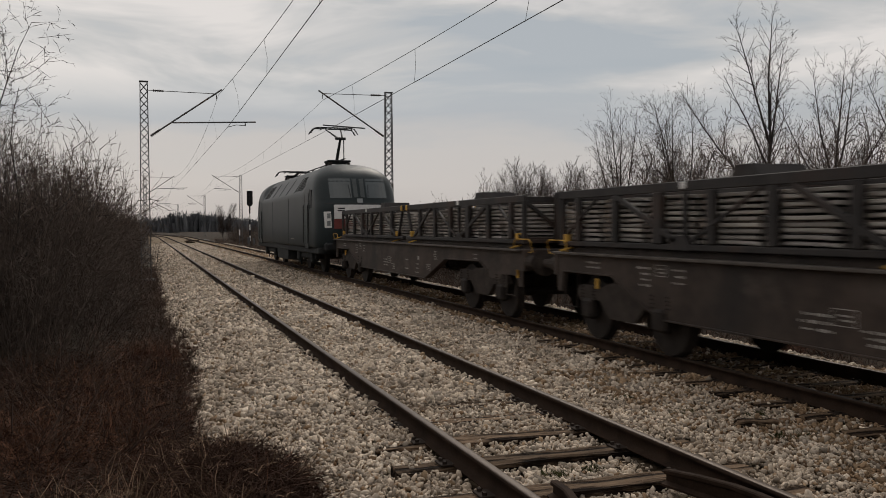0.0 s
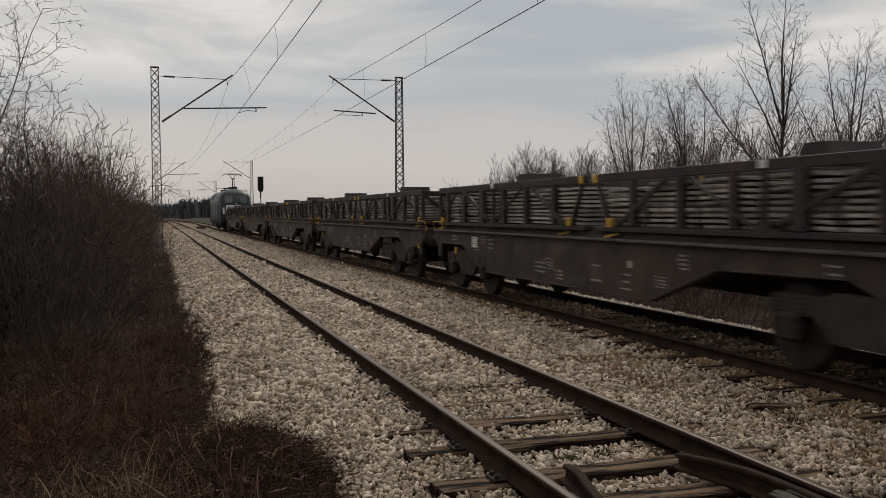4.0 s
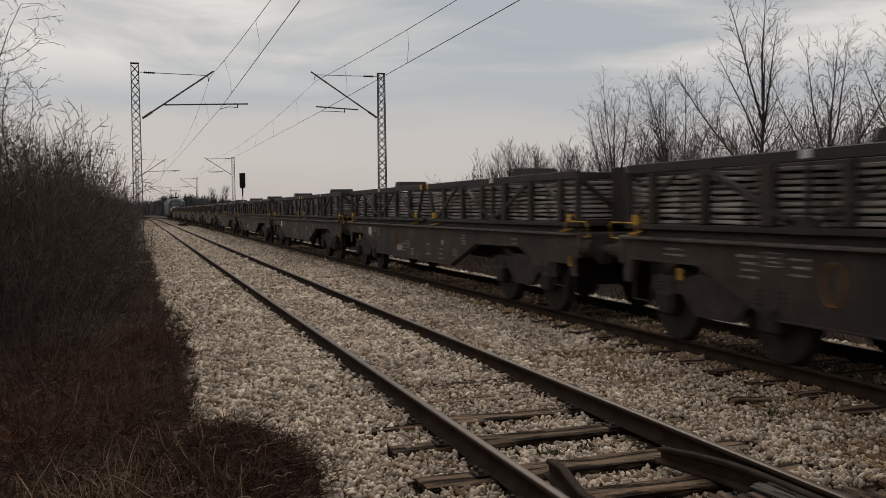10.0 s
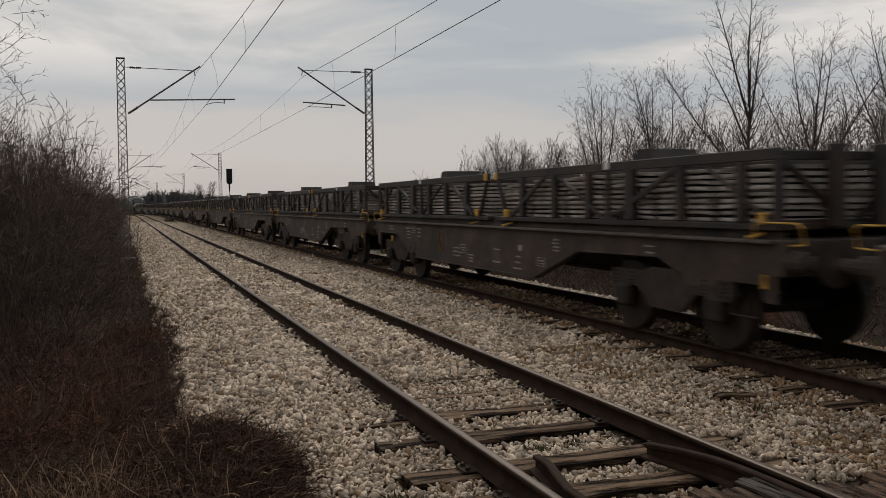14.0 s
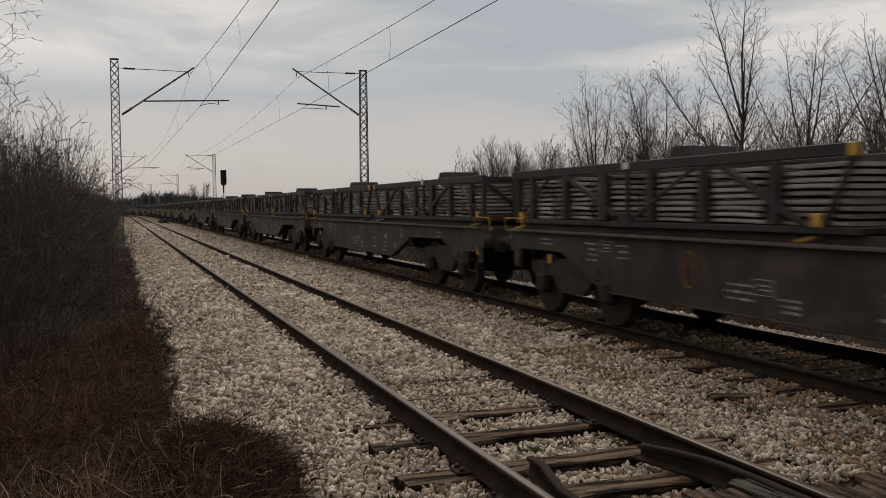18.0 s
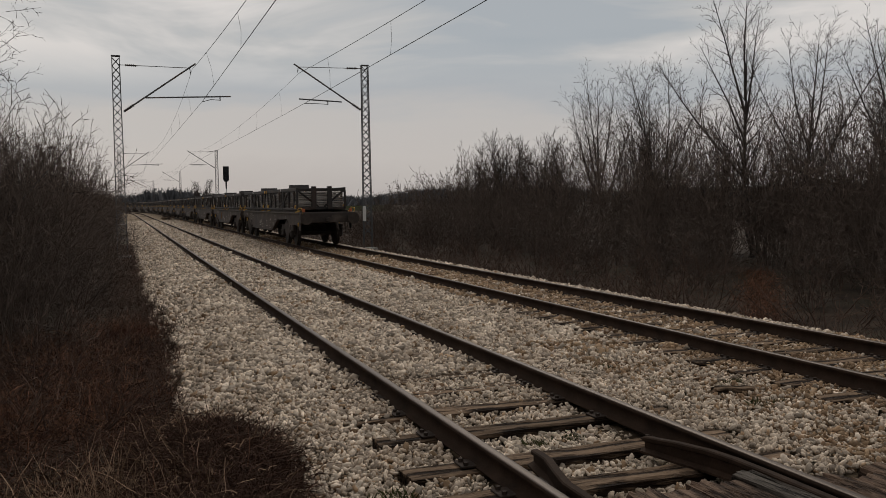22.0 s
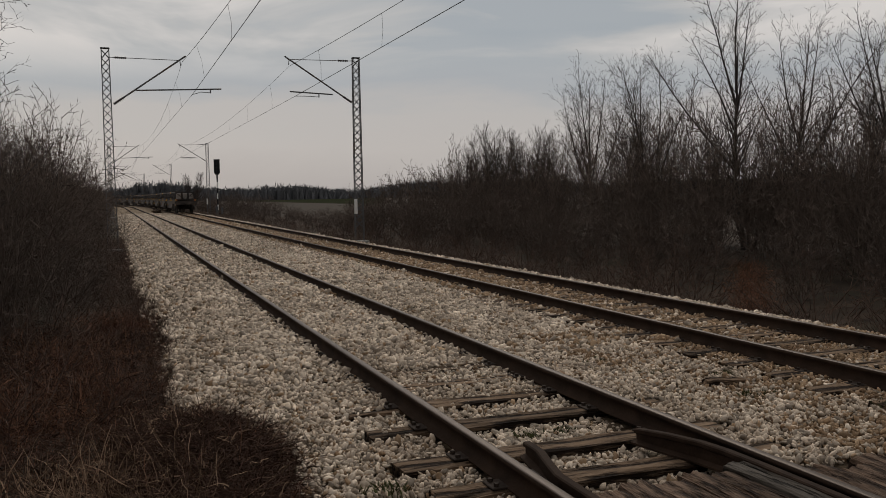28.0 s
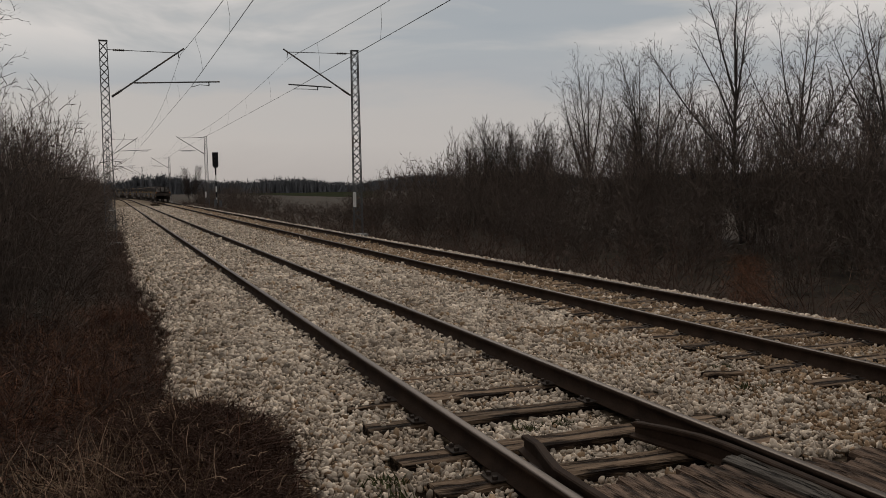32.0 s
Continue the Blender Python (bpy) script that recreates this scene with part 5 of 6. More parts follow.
# metres run since the start, second by second
RUN = [(0, 0.27), (0.5, 6.55), (1, 12.7), (2, 25.8), (3, 39.15), (4, 52.6), (5, 66.2), (6, 79.86), (7, 93.2), (8, 107.4), (9, 122.05), (10, 135.9), (11, 150.45), (12, 164.4), (13, 178.7), (14, 192.75), (15, 206.4), (16, 220.0), (17, 233.27),
       (18, 245.75), (19, 258.35), (20, 270.05), (21, 282.0), (22, 293.6), (23, 303.7), (24, 313.2), (25, 322.6), (26, 332.3), (27, 342.1), (28, 351.8), (30, 370.4), (32, 387.8)]


def motions():
    loco_at = 38.8
    run = [(t, s * LONG) for t, s in RUN]
    walk(LOCO, [(t, track_pose(loco_at + s, OFF2)) for t, s in run])
    for i, (w, a, b) in enumerate(TRAIN):
        c = FIRST - PITCH * i
        rows = [(t, track_pose(c + s, OFF2)) for t, s in run]
        walk(w, rows)
        walk(a, [(t, m @ pose(0, 0, 0)) for t, m in rows])
        walk(b, [(t, m @ pose(0, 0, 0, 0, 0, 180)) for t, m in rows])

# ---- winter trees and thickets ----
M_BARK = mat("bark", (0.030, 0.026, 0.024), (0.068, 0.058, 0.052), 5, 0.95, 0.5, fine=40, dist=0.02)
M_TWIG = mat("bare_twigs", (0.036, 0.029, 0.026), (0.082, 0.064, 0.055), 0.8, 0.95, 0.0, fine=3, island=0.35, spec=0.05)
M_THICKET = mat("thicket_twigs", (0.070, 0.055, 0.047), (0.142, 0.110, 0.091), 0.5, 0.95, 0.0, fine=3, island=0.25, spec=0.05)
M_BRAMBLE = mat("bramble", (0.062, 0.042, 0.034), (0.140, 0.095, 0.074), 0.5, 0.95, 0.0, fine=3, island=0.45, spec=0.05)
M_DEADBRAMBLE = mat("dead_bramble", (0.028, 0.0170, 0.0130), (0.084, 0.050, 0.037), 0.5, 0.95, 0.0, fine=3, island=0.5, spec=0.05)
M_GRASS = mat("dry_grass", (0.070, 0.029, 0.020), (0.27, 0.145, 0.090), 0.9, 0.9, 0.0, fine=8, island=0.55, spec=0.05)
M_STRAW = mat("pale_straw", (0.17, 0.108, 0.070), (0.38, 0.265, 0.180), 0.9, 0.9, 0.0, fine=8, island=0.4, spec=0.05)
M_WEED = mat("green_weed", (0.035, 0.040, 0.015), (0.075, 0.078, 0.032), 3, 0.9, 0.0, island=0.35)
# pale bluish grey: the haze of distance is painted into this colour
M_FARWOOD_HAZE = mat("far_wood", (0.072, 0.074, 0.080), (0.125, 0.126, 0.132), 0.08, 0.95, 0.0, fine=0.9, island=0.25)


def wood_mesh(name, segs, material, rmin=0.0, thin=0.006):
    """Tapered sticks: three-sided where they are stout, flat slivers turned at random where they are thin."""
    P0, P1 = np.array([s[0] for s in segs]), np.array([s[1] for s in segs])
    R0, R1 = np.maximum(np.array([s[2] for s in segs]), rmin), np.maximum(np.array([s[3] for s in segs]), rmin * 0.28)
    d = P1 - P0
    d /= np.maximum(np.linalg.norm(d, axis=1, keepdims=True), 1e-6)
    rs = np.random.RandomState(len(segs) % 9973)
    ref = rs.normal(0, 1, d.shape)
    u = np.cross(d, ref); u /= np.maximum(np.linalg.norm(u, axis=1, keepdims=True), 1e-6)
    w = np.cross(d, u)
    flat = R0 <= thin
    V, F = [], []
    a = ~flat
    if a.any():
        ring = []
        for P, R in ((P0[a], R0[a]), (P1[a], R1[a])):
            for k in range(3):
                q = 2 * math.pi * k / 3
                ring.append(P + R[:, None] * (math.cos(q) * u[a] + math.sin(q) * w[a]))
        V.append(np.stack(ring, 1).reshape(-1, 3))
        base = np.arange(int(a.sum()))[:, None] * 6
        F += [base + np.array([[k, (k + 1) % 3, (k + 1) % 3 + 3, k + 3]]) for k in range(3)]
    if flat.any():
        n0 = int(a.sum()) * 6
        e0, e1 = u[flat] * R0[flat][:, None], u[flat] * R1[flat][:, None]
        V.append(np.stack([P0[flat] - e0, P0[flat] + e0, P1[flat] + e1, P1[flat] - e1], 1).reshape(-1, 3))
        F.append(n0 + np.arange(int(flat.sum()))[:, None] * 4 + np.arange(4)[None])
    return np_mesh(name, np.concatenate(V), np.concatenate(F), material)


def grow(seed, stems, levels=3, seg=(0.45, 0.30, 0.20, 0.14), wig=(0.03, 0.065, 0.075, 0.08), up=(0.01, 0.035, 0.035, 0.02), per=(3.4, 6.0, 9.0),
         angle=(0.45, 0.85), ratio=(0.46, 0.46, 0.50), first=(0.30, 0.14, 0.12), fall=0.60):
    """A bare plant. stems: (start, direction, length, radius). Side shoots leave each limb all along it and turn upwards.
    Gives the sticks level by level."""
    rnd = np.random.RandomState(seed)
    out = [[] for _ in range(levels + 1)]

    def limb(p, d, length, r, level):
        n = max(2, int(round(length / seg[level])))
        pts, q, dd = [np.array(p, float)], np.array(p, float), np.array(d, float)
        dd /= np.linalg.norm(dd)
        for i in range(n):
            dd = dd + rnd.normal(0, wig[level], 3) + np.array([0, 0, up[level]])
            dd /= np.linalg.norm(dd)
            q = q + dd * length / n
            pts.append(q)
        rad = [max(0.0016, r * (1 - 0.86 * (i / n) ** 0.9)) for i in range(n + 1)]
        out[level] += [(pts[i], pts[i + 1], rad[i], rad[i + 1]) for i in range(n)]
        if level >= levels:
            return
        k = max(2, int(length * per[level] * rnd.uniform(0.85, 1.15)))
        f0, turn = first[level], rnd.uniform(0, 6.28)
        for j in range(k):
            u = f0 + (1 - f0) * (j + rnd.rand()) / k
            i = min(n - 1, int(u * n))
            b = pts[i] + (pts[i + 1] - pts[i]) * (u * n - i)
            ax = (pts[i + 1] - pts[i]); ax /= np.linalg.norm(ax)
            turn += 2.4 + rnd.normal(0, 0.4)
            s1 = np.cross(ax, (0.31, 0.17, 0.93)); s1 /= np.linalg.norm(s1)
            side = math.cos(turn) * s1 + math.sin(turn) * np.cross(ax, s1)
            a = rnd.uniform(*angle)
            limb(b, ax * math.cos(a) + side * math.sin(a), max(0.10, length * ratio[level] * (1.08 - fall * u) * rnd.uniform(0.65, 1.2)), max(0.0022, rad[i] * rnd.uniform(0.34, 0.52)), level + 1)

    for k, (p, d, length, r) in enumerate(stems):
        if k and p[2] > 0.2:   # a limb leaves the trunk where the trunk is at that height
            p = min((q for a, b, _, _ in spine for q in (a + (b - a) * u for u in (0.0, 0.25, 0.5, 0.75))), key=lambda q: abs(q[2] - p[2]))
        limb(p, d, length, r, 0)
        if k == 0:
            spine = list(out[0])
    return out


def spray(seed, n, height, lean, spread=0.25, r=0.02):
    """n stems that fan out from one root stock."""
    rnd = np.random.RandomState(seed)
    made = []
    for k in range(n):
        a, ln = 2.4 * k + rnd.uniform(-0.4, 0.4), lean * math.sqrt((k + 0.5) / n) * rnd.uniform(0.8, 1.2)
        made.append(((math.cos(a) * spread * rnd.rand(), math.sin(a) * spread * rnd.rand(), -0.25), (math.cos(a) * ln, math.sin(a) * ln, 1.0), height * rnd.uniform(0.72, 1.05) * (1 + 0.15 * ln), r * rnd.uniform(0.7, 1.1)))
    return made


def tree(seed, x, y, label, stems, rmin=0.0050, **kw):
    """One bare tree at x, y. A stem's direction is given across the line of sight (to the left), towards it, and up."""
    a = math.atan2(x + 3, y)
    left, back = np.array([-math.cos(a), math.sin(a), 0]), np.array([math.sin(a), math.cos(a), 0])
    turned = [(left * p[0] + back * p[1] + np.array([0, 0, p[2]]), left * d[0] + back * d[1] + np.array([0, 0, d[2]]), length, r) for p, d, length, r in stems]
    lv = grow(seed, turned, **kw)
    t = thing("tree", label, "tree", "bare trees beside the line", m=pose(x, y, ground_z(x, y) if y < 150 else -0.5))
    part("trunk", wood_mesh("trunk", lv[0], M_BARK), None, t)
    part("crown", wood_mesh("crown", sum(lv[1:], []), M_TWIG, rmin, 0.0062), None, t)
    return t


def build_trees():
    tall = dict(per=(4.6, 7.0, 9.0), angle=(0.42, 0.85), ratio=(0.32, 0.46, 0.5))

    def forked(lean, length, r, forks):
        """A trunk and the limbs it divides into: (height, aside, away, length, radius)."""
        return [((0, 0, -0.3), (lean, 0, 1), length, r)] + [((lean * (z + 0.3), 0, z), (a, b, 1), n, q) for z, a, b, n, q in forks]

    tree(101, 15.5, 22.3, "tall bare winter tree with a leaning limb low on its trunk",
         forked(0.15, 7.0, 0.125, [(2.5, 0.78, 0.1, 4.5, 0.06), (3.7, 0.42, 0.1, 3.4, 0.045), (4.1, -0.18, 0.2, 3.9, 0.05), (4.5, 0.26, -0.2, 3.9, 0.05), (5.0, 0.02, 0.1, 3.9, 0.05), (2.2, -0.35, 0.2, 2.8, 0.035)]), first=(0.34, 0.14, 0.12), **tall)
    tree(102, 15.5, 31.4, "bare winter tree with an egg-shaped crown on a short trunk",
         forked(0.02, 6.6, 0.085, [(1.3, 0.40, 0.1, 4.8, 0.05), (1.4, -0.38, 0.0, 4.6, 0.05), (1.9, 0.20, 0.3, 4.6, 0.045), (2.1, -0.20, -0.3, 4.5, 0.045), (2.5, 0.10, -0.1, 4.4, 0.045)]), first=(0.22, 0.14, 0.12), **tall)
    tree(103, 15.5, 27.4, "bare winter tree with several slender upright stems",
         forked(0.04, 6.8, 0.075, [(0.4, 0.24, 0.1, 5.9, 0.055), (0.6, -0.20, 0.1, 6.0, 0.055), (1.2, -0.36, -0.1, 4.9, 0.045), (2.2, 0.10, 0.2, 4.4, 0.045), (1.0, 0.42, 0.0, 4.4, 0.04)]), first=(0.26, 0.14, 0.12), **tall)
    tree(104, 15.5, 20.2, "bare winter tree with an open vase-shaped crown",
         forked(-0.01, 6.6, 0.085, [(2.0, -0.50, 0.0, 4.6, 0.055), (2.3, 0.48, 0.1, 3.6, 0.045), (3.0, -0.26, 0.2, 3.6, 0.045), (3.2, 0.24, -0.1, 3.3, 0.04)]), first=(0.34, 0.14, 0.12), **tall)
    tree(105, 15.9, 16.6, "bare winter tree with long limbs arching over the thicket",
         forked(0.10, 6.2, 0.08, [(1.7, 0.50, 0.1, 4.4, 0.05), (2.2, -0.38, 0.0, 4.4, 0.05), (2.8, 0.30, 0.2, 3.6, 0.045)]), first=(0.34, 0.14, 0.12), **tall)
    tree(106, 17.4, 13.4, "bare winter tree with a broad loose crown", forked(0.05, 7.0, 0.10, [(1.9, 0.38, 0.1, 4.6, 0.055), (2.4, -0.3, 0.1, 4.2, 0.05)]), first=(0.3, 0.14, 0.12), **tall)
    # low bushy trees and saplings behind the thicket
    low = dict(levels=2, seg=(0.5, 0.3, 0.2), per=(7.5, 9.5), ratio=(0.30, 0.45), first=(0.16, 0.12), angle=(0.35, 0.75))
    for k, (x, y, h, n, lean) in enumerate([(15.5, 41.6, 5.1, 24, 0.36), (15.6, 46.0, 3.9, 18, 0.40), (15.3, 37.0, 4.9, 18, 0.26), (14.9, 34.6, 4.3, 14, 0.27), (16.6, 29.3, 4.6, 9, 0.25), (16.2, 25.0, 4.5, 9, 0.28),
                                            (16.4, 22.9, 4.3, 9, 0.28), (16.4, 21.2, 4.6, 10, 0.30), (16.3, 18.7, 4.6, 10, 0.30), (16.6, 17.4, 4.5, 9, 0.30), (16.9, 14.8, 4.6, 9, 0.30), 
                                            (10.2, 160.0, 6.6, 5, 0.30)]):
        tree(120 + k, x, y, "low bushy bare tree with dense upright twigs" if h > 4.7 else "bare many-stemmed sapling rising out of the thicket", spray(140 + k, n, h, lean, 0.5, 0.035), rmin=0.0075 if y < 60 else 0.013, **low)
    # the tall bushes beside the near track, long shoots reaching out of them
    for k, (x, y, h, n, lean) in enumerate([(-5.75, 14.4, 5.2, 12, 0.26), (-5.3, 17.4, 4.0, 15, 0.30), (-5.1, 20.8, 4.0, 14, 0.28), (-5.0, 24.6, 4.0, 14, 0.26), (-5.1, 29.5, 3.7, 12, 0.24), (-5.2, 36.0, 3.4, 11, 0.22)]):
        tree(160 + k, x, y, "tall leafless bush with fine arching shoots beside the near track", spray(170 + k, n, h, lean, 0.5, 0.030), rmin=0.0044, levels=3, seg=(0.45, 0.25, 0.16, 0.12), per=(5.2, 6.6, 7.5), ratio=(0.23, 0.40, 0.5), first=(0.16, 0.12, 0.12), angle=(0.55, 1.15), fall=0.45, wig=(0.10, 0.13, 0.14, 0.14), up=(0.0, 0.02, 0.02, 0.01))


build_trees()


def shrub_mesh(seed, h, n, lean, material, rmin, per=(6.0, 8.0), ratio=(0.36, 0.48), spread=0.45, wig=(0.12, 0.17, 0.2)):
    lv = grow(seed, spray(seed + 500, n, h, lean, spread, 0.015), levels=2, seg=(0.40, 0.26, 0.22), wig=wig, up=(0.0, 0.04, 0.02), per=per, ratio=ratio, first=(0.08, 0.10), angle=(0.5, 1.1))
    stems, twigs = lv[0], lv[1] + lv[2]
    return wood_mesh("stems", stems, material, rmin, 0.0065), wood_mesh("twigs", twigs, material, rmin, max(rmin, 0.006)), wood_mesh("shrub", stems + twigs, material, rmin, max(rmin, 0.006))


SHRUBS = {"tall": [shrub_mesh(31 + i, 2.9, 18, 0.40, M_THICKET, 0.0085, (5.5, 7.0)) for i in range(3)],
          "hedge": [shrub_mesh(36 + i, 2.6, 20, 0.46, M_THICKET, 0.0046, (8.0, 9.0), (0.27, 0.5)) for i in range(3)],
          "low": [shrub_mesh(41 + i, 1.25, 15, 0.95, M_BRAMBLE, 0.0046, (7.0, 7.5)) for i in range(4)],
          "far": [shrub_mesh(51 + i, 2.9, 15, 0.45, M_THICKET, 0.014, (5.5, 6.0)) for i in range(3)]}


def shrub(kind, x, y, s, label, rz, sz=1.0):
    """A leafless shrub; those near the camera have their stems and twigs apart."""
    stems, twigs, whole = SHRUBS["far" if kind in ("tall", "hedge") and y > 42 else kind][int(rz * 100) % 3]
    if y < 21 and s > 0.45:
        o = new("shrub")
        o.empty_display_size = 0.2
        part("stem_clump", stems, None, o)
        part("twig_crown", twigs, None, o)
    else:
        o = new("shrub", whole)
    o.matrix_basis = Matrix.LocRotScale((x, y, ground_z(x, y) if y < 150 else -0.5), Euler((0, 0, rz)), (s, s, s * sz))
    return tagged(o, label, "shrub", "leafless thicket beside the line")


def thicket_height(y):
    """How tall the right-hand thicket stands along the line."""
    return float(np.interp(y, (0, 10, 20, 36, 48, 55, 60, 76, 82, 100, 120, 150), (0.95, 1.0, 1.05, 1.05, 0.95, 0.62, 0.42, 0.40, 0.62, 0.70, 0.85, 0.95)))


def build_thickets():
    rnd = random.Random(5)
    lab_r = "dense leafless dark brown thicket beyond the far track"
    lab_l = "dense leafless dark brown thicket beside the near track, its unseen bushes added to cut skylight"
    y = 5.0
    while y < 150:
        h = thicket_height(y)
        for x0 in (7.6, 8.7, 10.1, 11.9, 13.8, 15.6):
            x, yy = x0 + rnd.uniform(-0.4, 0.4), y + rnd.uniform(-0.6, 0.6)
            rz = rnd.uniform(0, 6.28)
            if (x0 > 13 and y > 62) or (x0 > 15 and y > 46):
                continue
            if 7.0 < x < 12.6 and abs(yy - 1.187 * (x + 3)) < 0.75:   # a small clearing runs back from the line
                continue
            if x0 < 9.5:
                shrub("low", x, yy, rnd.uniform(0.85, 1.15) * (0.9 if x0 < 8 else 1.25), lab_r, rz, 0.6 + 0.4 * h)
            else:
                shrub("tall", x, yy, rnd.uniform(0.85, 1.12) * (0.5 + 0.5 * h) * (0.80 if x0 < 11 else 0.98), lab_r, rz, h * (1.0 if x0 < 11 else rnd.uniform(1.15, 1.55)))
        y += 1.40 + y * 0.040
    # beside the near track: low brambles towards the line, tall bushes behind
    y = 8.0
    while y < 140:
        for x0 in (-3.25, -3.95, -4.75, -6.2):
            x, yy = x0 + rnd.uniform(-0.2, 0.2), y + rnd.uniform(-0.4, 0.4)
            rz = rnd.uniform(0, 6.28)
            if x0 > -3.5:
                shrub("low", x - (0.0 if y < 20 else 0.35), yy, rnd.uniform(0.50, 0.70), lab_l, rz, 0.9)
            elif x0 > -4.2:
                shrub("low" if y < 14 else "hedge", x - (0.0 if y < 20 else 0.35), yy, rnd.uniform(0.75, 0.95) if y > 14 else rnd.uniform(0.8, 1.0), lab_l, rz, 0.9)
            elif y > 12:
                shrub("hedge", x, yy, rnd.uniform(0.9, 1.1), lab_l, rz, 1.30 if y < 45 else 1.1)
        y += 1.25 + y * 0.045


    for x, y in ((-5.15, 15.0), (-5.1, 16.8), (-5.05, 18.9), (-4.95, 21.3), (-4.9, 24.0), (-5.1, 27.2), (-5.2, 31.0), (-5.3, 35.5)):
        shrub("hedge", x, y, 1.15, "tall dense leafless bush in the thicket beside the near track", rnd.uniform(0, 6.28), 1.32)
    # bushes added out of view, left and behind, to block low sky light
    for k in range(20):
        shrub("far", rnd.uniform(-9.5, -7.0), -9.0 + k * 1.05, rnd.uniform(1.0, 1.25), lab_l, rnd.uniform(0, 6.28), 1.5)


build_thickets()


def strands(name, label, n, where, length, width, seed, material, rise=(0.5, 1.2), curl=0.5, lift=0.0, category="grass"):
    """Tangled dead stalks: thin bent slivers that start on the ground at where(rs) and arch over in all directions."""
    rs = np.random.RandomState(seed)
    xy = np.array([where(rs) for _ in range(n)])
    z = np.array([ground_z(x, y) if x < -2.6 else max(ground_z(x, y), float(bed_z(x)) - 0.03) for x, y in xy]) + lift * rs.rand(n)
    p = np.column_stack([xy, z - 0.015])
    az, el = rs.uniform(0, 2 * math.pi, n), rs.uniform(*rise, n)
    d = np.column_stack([np.cos(az) * np.cos(el), np.sin(az) * np.cos(el), np.sin(el)])
    ln = length * rs.uniform(0.45, 1.25, n)
    k = 4
    sd = np.cross(d, rs.normal(0, 1, (n, 3))); sd /= np.linalg.norm(sd, axis=1, keepdims=True)
    w = width * rs.uniform(0.6, 1.3, n)
    rows = []
    for i in range(k + 1):
        half = sd * (w * (1 - 0.75 * i / k))[:, None]
        rows += [p - half, p + half]
        d = d + rs.normal(0, curl * 0.45, (n, 3)) + np.array([0, 0, -curl * 0.30])
        d /= np.linalg.norm(d, axis=1, keepdims=True)
        p = p + d * (ln / k)[:, None]
        p[:, 2] = np.maximum(p[:, 2], z)
    V = np.stack(rows, 1).reshape(-1, 3)
    base = np.arange(n)[:, None] * (2 * k + 2)
    F = np.concatenate([base + np.array([[2 * i, 2 * i + 1, 2 * i + 3, 2 * i + 2]]) for i in range(k)])
    return tagged(new(name, np_mesh(name, V, F, material)), label, category, kind="stuff")


def verge_edge(y):
    return -2.62 + 0.62 * np.clip((8.2 - y) / 1.4, 0, 1) + 0.06 * np.sin(y * 2.3) + 0.28 * np.exp(-((y - 14.5) / 3.5) ** 2)


def left_verge(rs):
    while True:
        y = 3.2 + 10.5 * rs.rand() ** 1.3
        x = rs.uniform(-5.4, -1.75)
        if x < verge_edge(y) + rs.normal(0, 0.07):
            return x, y


def mound(rs):
    while True:
        x, y = rs.uniform(-3.0, -1.7), rs.uniform(3.6, 8.2)
        if x < verge_edge(y) + rs.normal(0, 0.06):
            return x, y


def straw_patch(rs):
    while True:
        x, y = rs.normal(-3.05, 0.38), rs.normal(5.2, 0.75)
        if x < -2.5 and y > 3.4:
            return x, y


def rusty_patch(rs):
    k = rs.randint(4)
    return rs.normal((-3.3, -4.0, -3.0, -3.5)[k], 0.30), rs.normal((9.2, 8.4, 14.5, 11.5)[k], 0.6)


def verge_far(rs):
    y = rs.uniform(9, 46)
    return verge_edge(y) - 1.1 * rs.rand() ** 2 + rs.normal(0, 0.06), y


def behind(rs):
    return rs.uniform(-8.0, -2.9), rs.uniform(-7.0, 3.8)


def right_bank(rs):
    return rs.uniform(6.5, 8.6), rs.uniform(4, 40)


def clearing(rs):
    x = rs.uniform(8.0, 13.0)
    return x, 1.187 * (x + 3) + rs.normal(0, 0.4)


strands("dry_grass", "tangled dry reddish-brown winter grass on the verge", 9000, left_verge, 0.32, 0.0034, 21, M_GRASS, (0.4, 1.4), 0.7)
strands("dead_bramble", "dark tangled bramble stalks matted over the verge", 17000, left_verge, 0.36, 0.0042, 31, M_DEADBRAMBLE, (0.1, 1.0), 0.9, 0.12, "bramble")
strands("dead_bramble", "dark bramble mound spilling over the ballast edge", 14000, mound, 0.26, 0.0042, 32, M_DEADBRAMBLE, (0.1, 1.1), 1.0, 0.16, "bramble")
strands("bramble_canes", "pale curled canes on top of the bramble mound", 650, mound, 0.20, 0.0034, 33, M_STRAW, (0.2, 1.2), 1.1, 0.26, "bramble")
strands("dry_straw", "upright pale straw among the dead grass", 1100, straw_patch, 0.36, 0.0040, 34, M_STRAW, (0.7, 1.5), 0.55, 0.05)
strands("dry_grass", "rusty dead grass in patches before the thicket", 5000, rusty_patch, 0.36, 0.0042, 35, M_GRASS, (0.3, 1.3), 0.7, 0.05)
strands("dry_grass", "thin dry winter grass on trodden ground", 6000, behind, 0.16, 0.0040, 25, M_GRASS, (0.5, 1.4), 0.5)
strands("dry_grass", "short dry brown grass along the ballast edge", 9000, verge_far, 0.34, 0.0055, 22, M_BRAMBLE, (0.3, 1.3), 0.6)
strands("dry_grass", "dry brown grass on the bank beyond the far track", 8000, right_bank, 0.40, 0.0065, 23, M_BRAMBLE, (0.4, 1.4), 0.6)
strands("dry_grass", "pale dry grass in a small clearing", 2600, clearing, 0.30, 0.0065, 24, M_GRASS, (0.4, 1.3), 0.6)


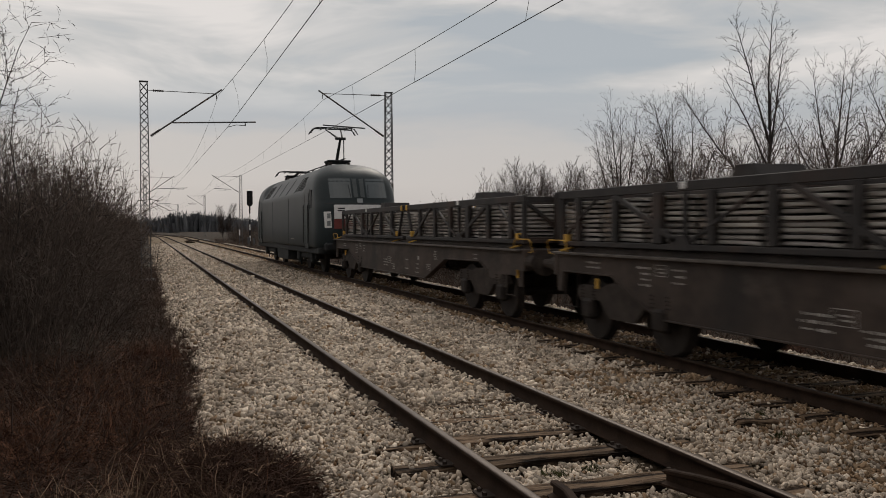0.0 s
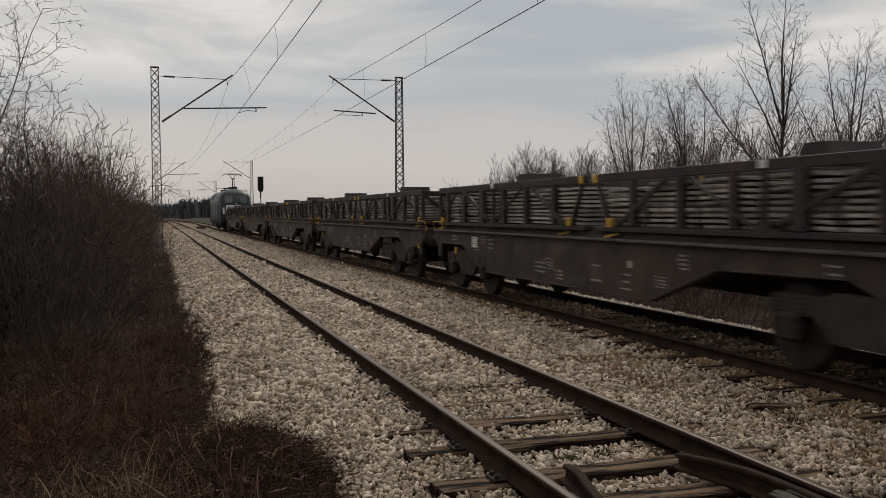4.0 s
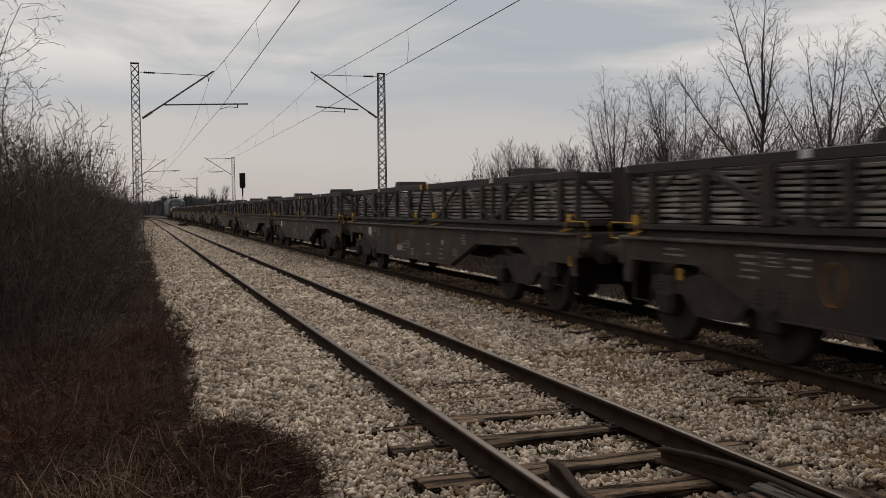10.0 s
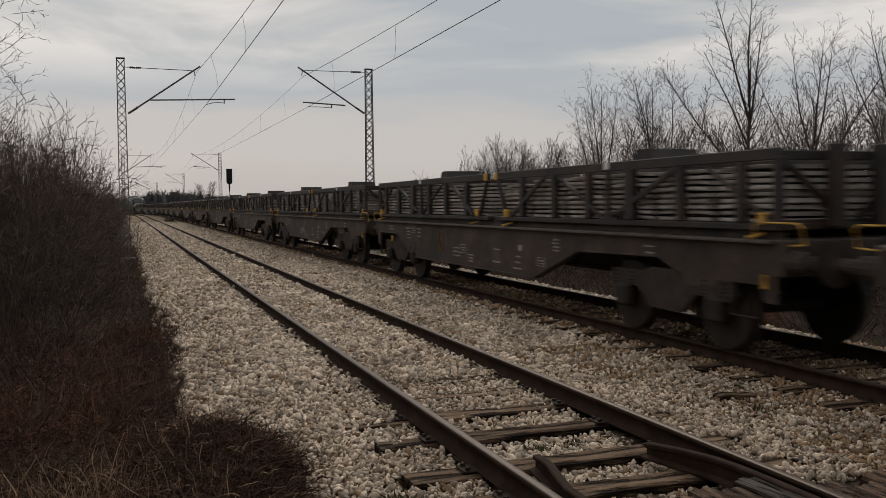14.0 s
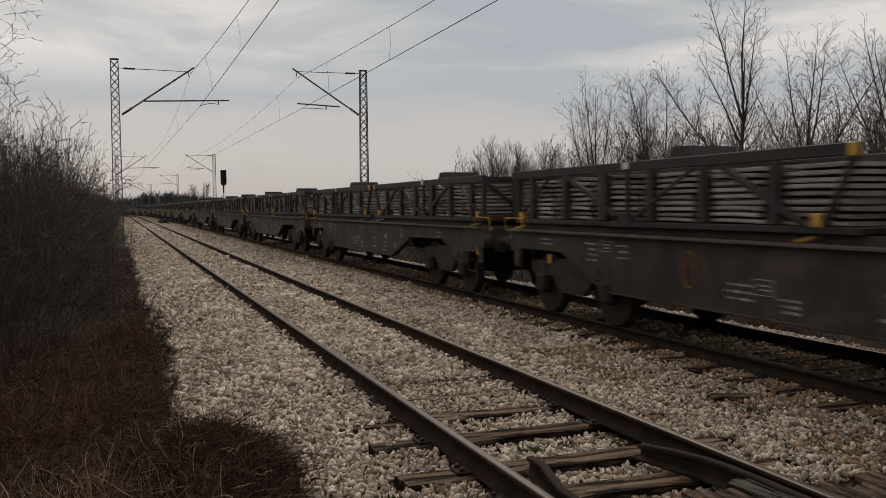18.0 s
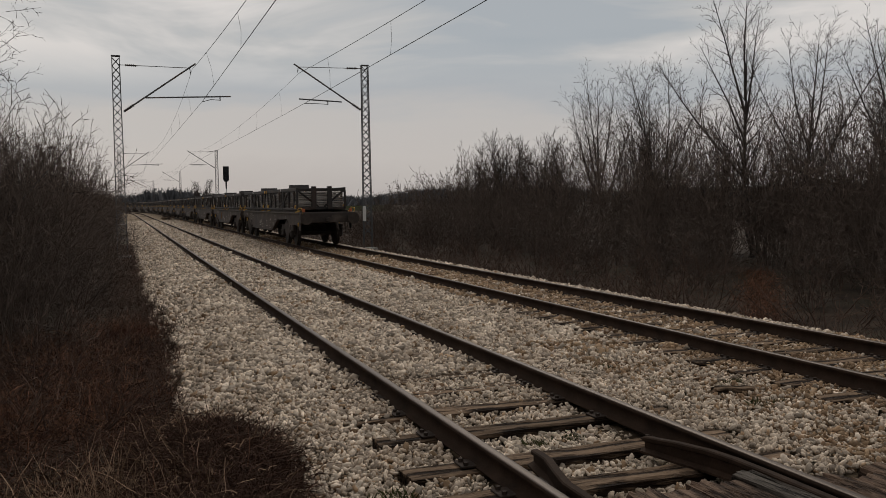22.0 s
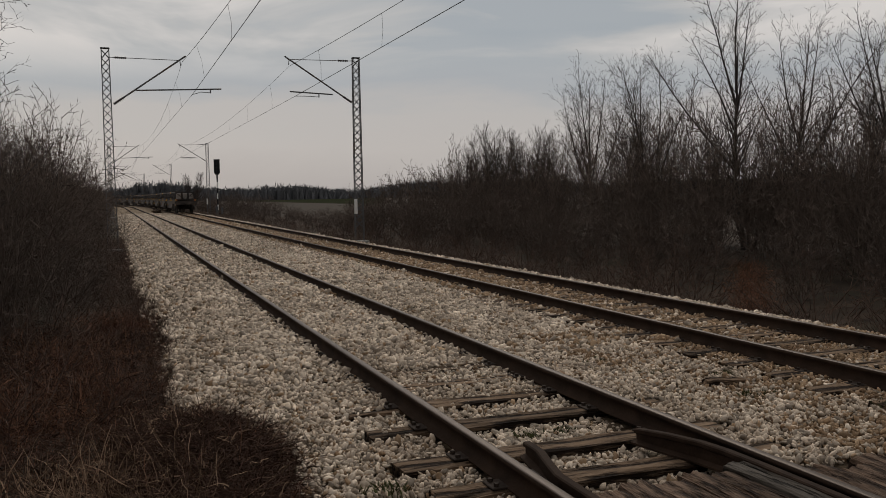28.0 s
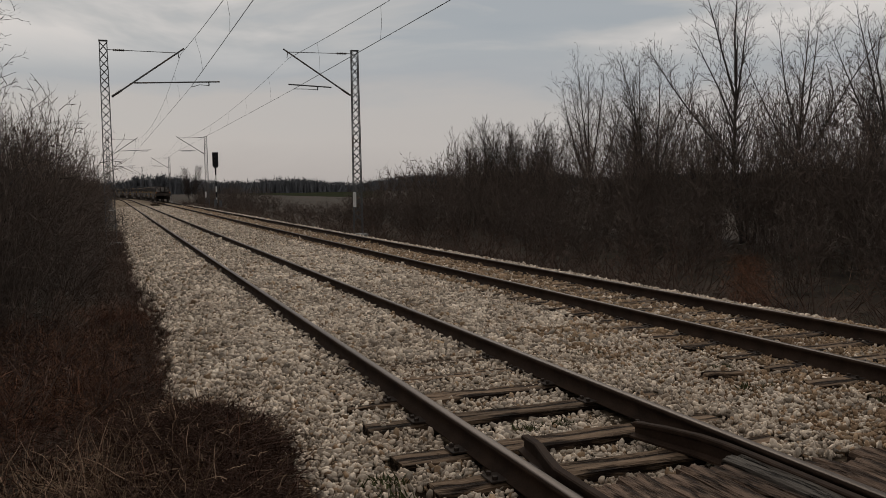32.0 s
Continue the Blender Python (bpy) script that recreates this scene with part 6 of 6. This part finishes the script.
def brambles():
    rnd = random.Random(9)
    for k in range(16):
        y = rnd.uniform(8.5, 26)
        o = shrub("low", float(verge_edge(y)) - rnd.uniform(0.1, 0.9), y, rnd.uniform(0.28, 0.44), "low dark leafless bramble on the verge", rnd.uniform(0, 6.28), 0.9)
        o["category"], o["group"] = "bramble", "brambles on the verge"


brambles()


def weeds():
    rs = np.random.RandomState(3)
    V, F = [], []
    for x, y, s in ((-1.62, 4.75, 1.2), (-0.05, 5.98, 0.7), (0.22, 5.98, 0.6), (2.3, 6.2, 0.9), (3.05, 5.4, 1.0), (0.35, 4.55, 0.6), (2.0, 7.4, 0.7), (-1.5, 5.1, 0.8), (2.6, 7.0, 0.7), (1.75, 8.2, 0.8), (2.1, 9.0, 0.7), (3.3, 4.9, 1.1)):
        z = float(bed_z(x)) + 0.015 - (0.05 if abs(x) < 0.72 and y < 6.8 else 0)
        for j in range(60):
            a, r = rs.uniform(0, 6.28), 0.14 * s * rs.rand() ** 0.5
            px, py = x + 1.5 * math.cos(a) * r, y + math.sin(a) * r
            b, h, w = len(V), 0.055 * s * rs.uniform(0.5, 1.3), 0.007
            ox, oy = rs.normal(0, 0.03, 2)
            V += [(px - w, py, z), (px + w, py, z), (px + ox, py + oy, z + h)]
            F += [(b, b + 1, b + 2)]
    tagged(new("weeds", np_mesh("weeds", V, F, M_WEED)), "small green weeds growing in the ballast", "weeds", kind="stuff")


weeds()


def distance():
    """The far wood along the horizon and the fields before it."""
    rs = np.random.RandomState(17)
    P0, P1, R0, R1 = [], [], [], []
    for k in range(1700):
        a = radians(rs.uniform(-14, 62))
        d = rs.uniform(440, 560)
        x, y = -3 + d * math.sin(a), d * math.cos(a)
        h = rs.uniform(8.0, 10.5) * (0.85 + 0.3 * math.sin(a * 31) * math.sin(a * 13 + 1))
        for j in range(6):
            b = np.array([x + rs.normal(0, 1.6), y + rs.normal(0, 1.0), -1.2])
            P0.append(b); P1.append(b + np.array([rs.normal(0, 0.8), 0, h * rs.uniform(0.55, 0.85)])); R0.append(rs.uniform(0.9, 1.4)); R1.append(rs.uniform(0.35, 0.7))
        for j in range(16):
            b = np.array([x + rs.normal(0, 1.6), y + rs.normal(0, 1.0), h * rs.uniform(0.40, 0.75)])
            P0.append(b); P1.append(b + np.array([rs.normal(0, 0.5), 0, h * rs.uniform(0.08, 0.20)])); R0.append(rs.uniform(0.10, 0.22)); R1.append(0.05)
    me = wood_mesh("far_wood", list(zip(P0, P1, R0, R1)), M_FARWOOD_HAZE, 0.0, 1.0)
    tagged(new("far_wood", me), "bare woodland along the horizon, distance haze painted into its grey", "woodland", kind="stuff")
    f = new("field", np_mesh("field", [(12, 112, -0.50), (30, 112, -0.5), (130, 436, -0.5), (40, 436, -0.5)], [(0, 1, 2, 3)], M_FIELD))
    tagged(f, "dull green winter field beyond the thicket", "field", kind="structure")


distance()

motions()
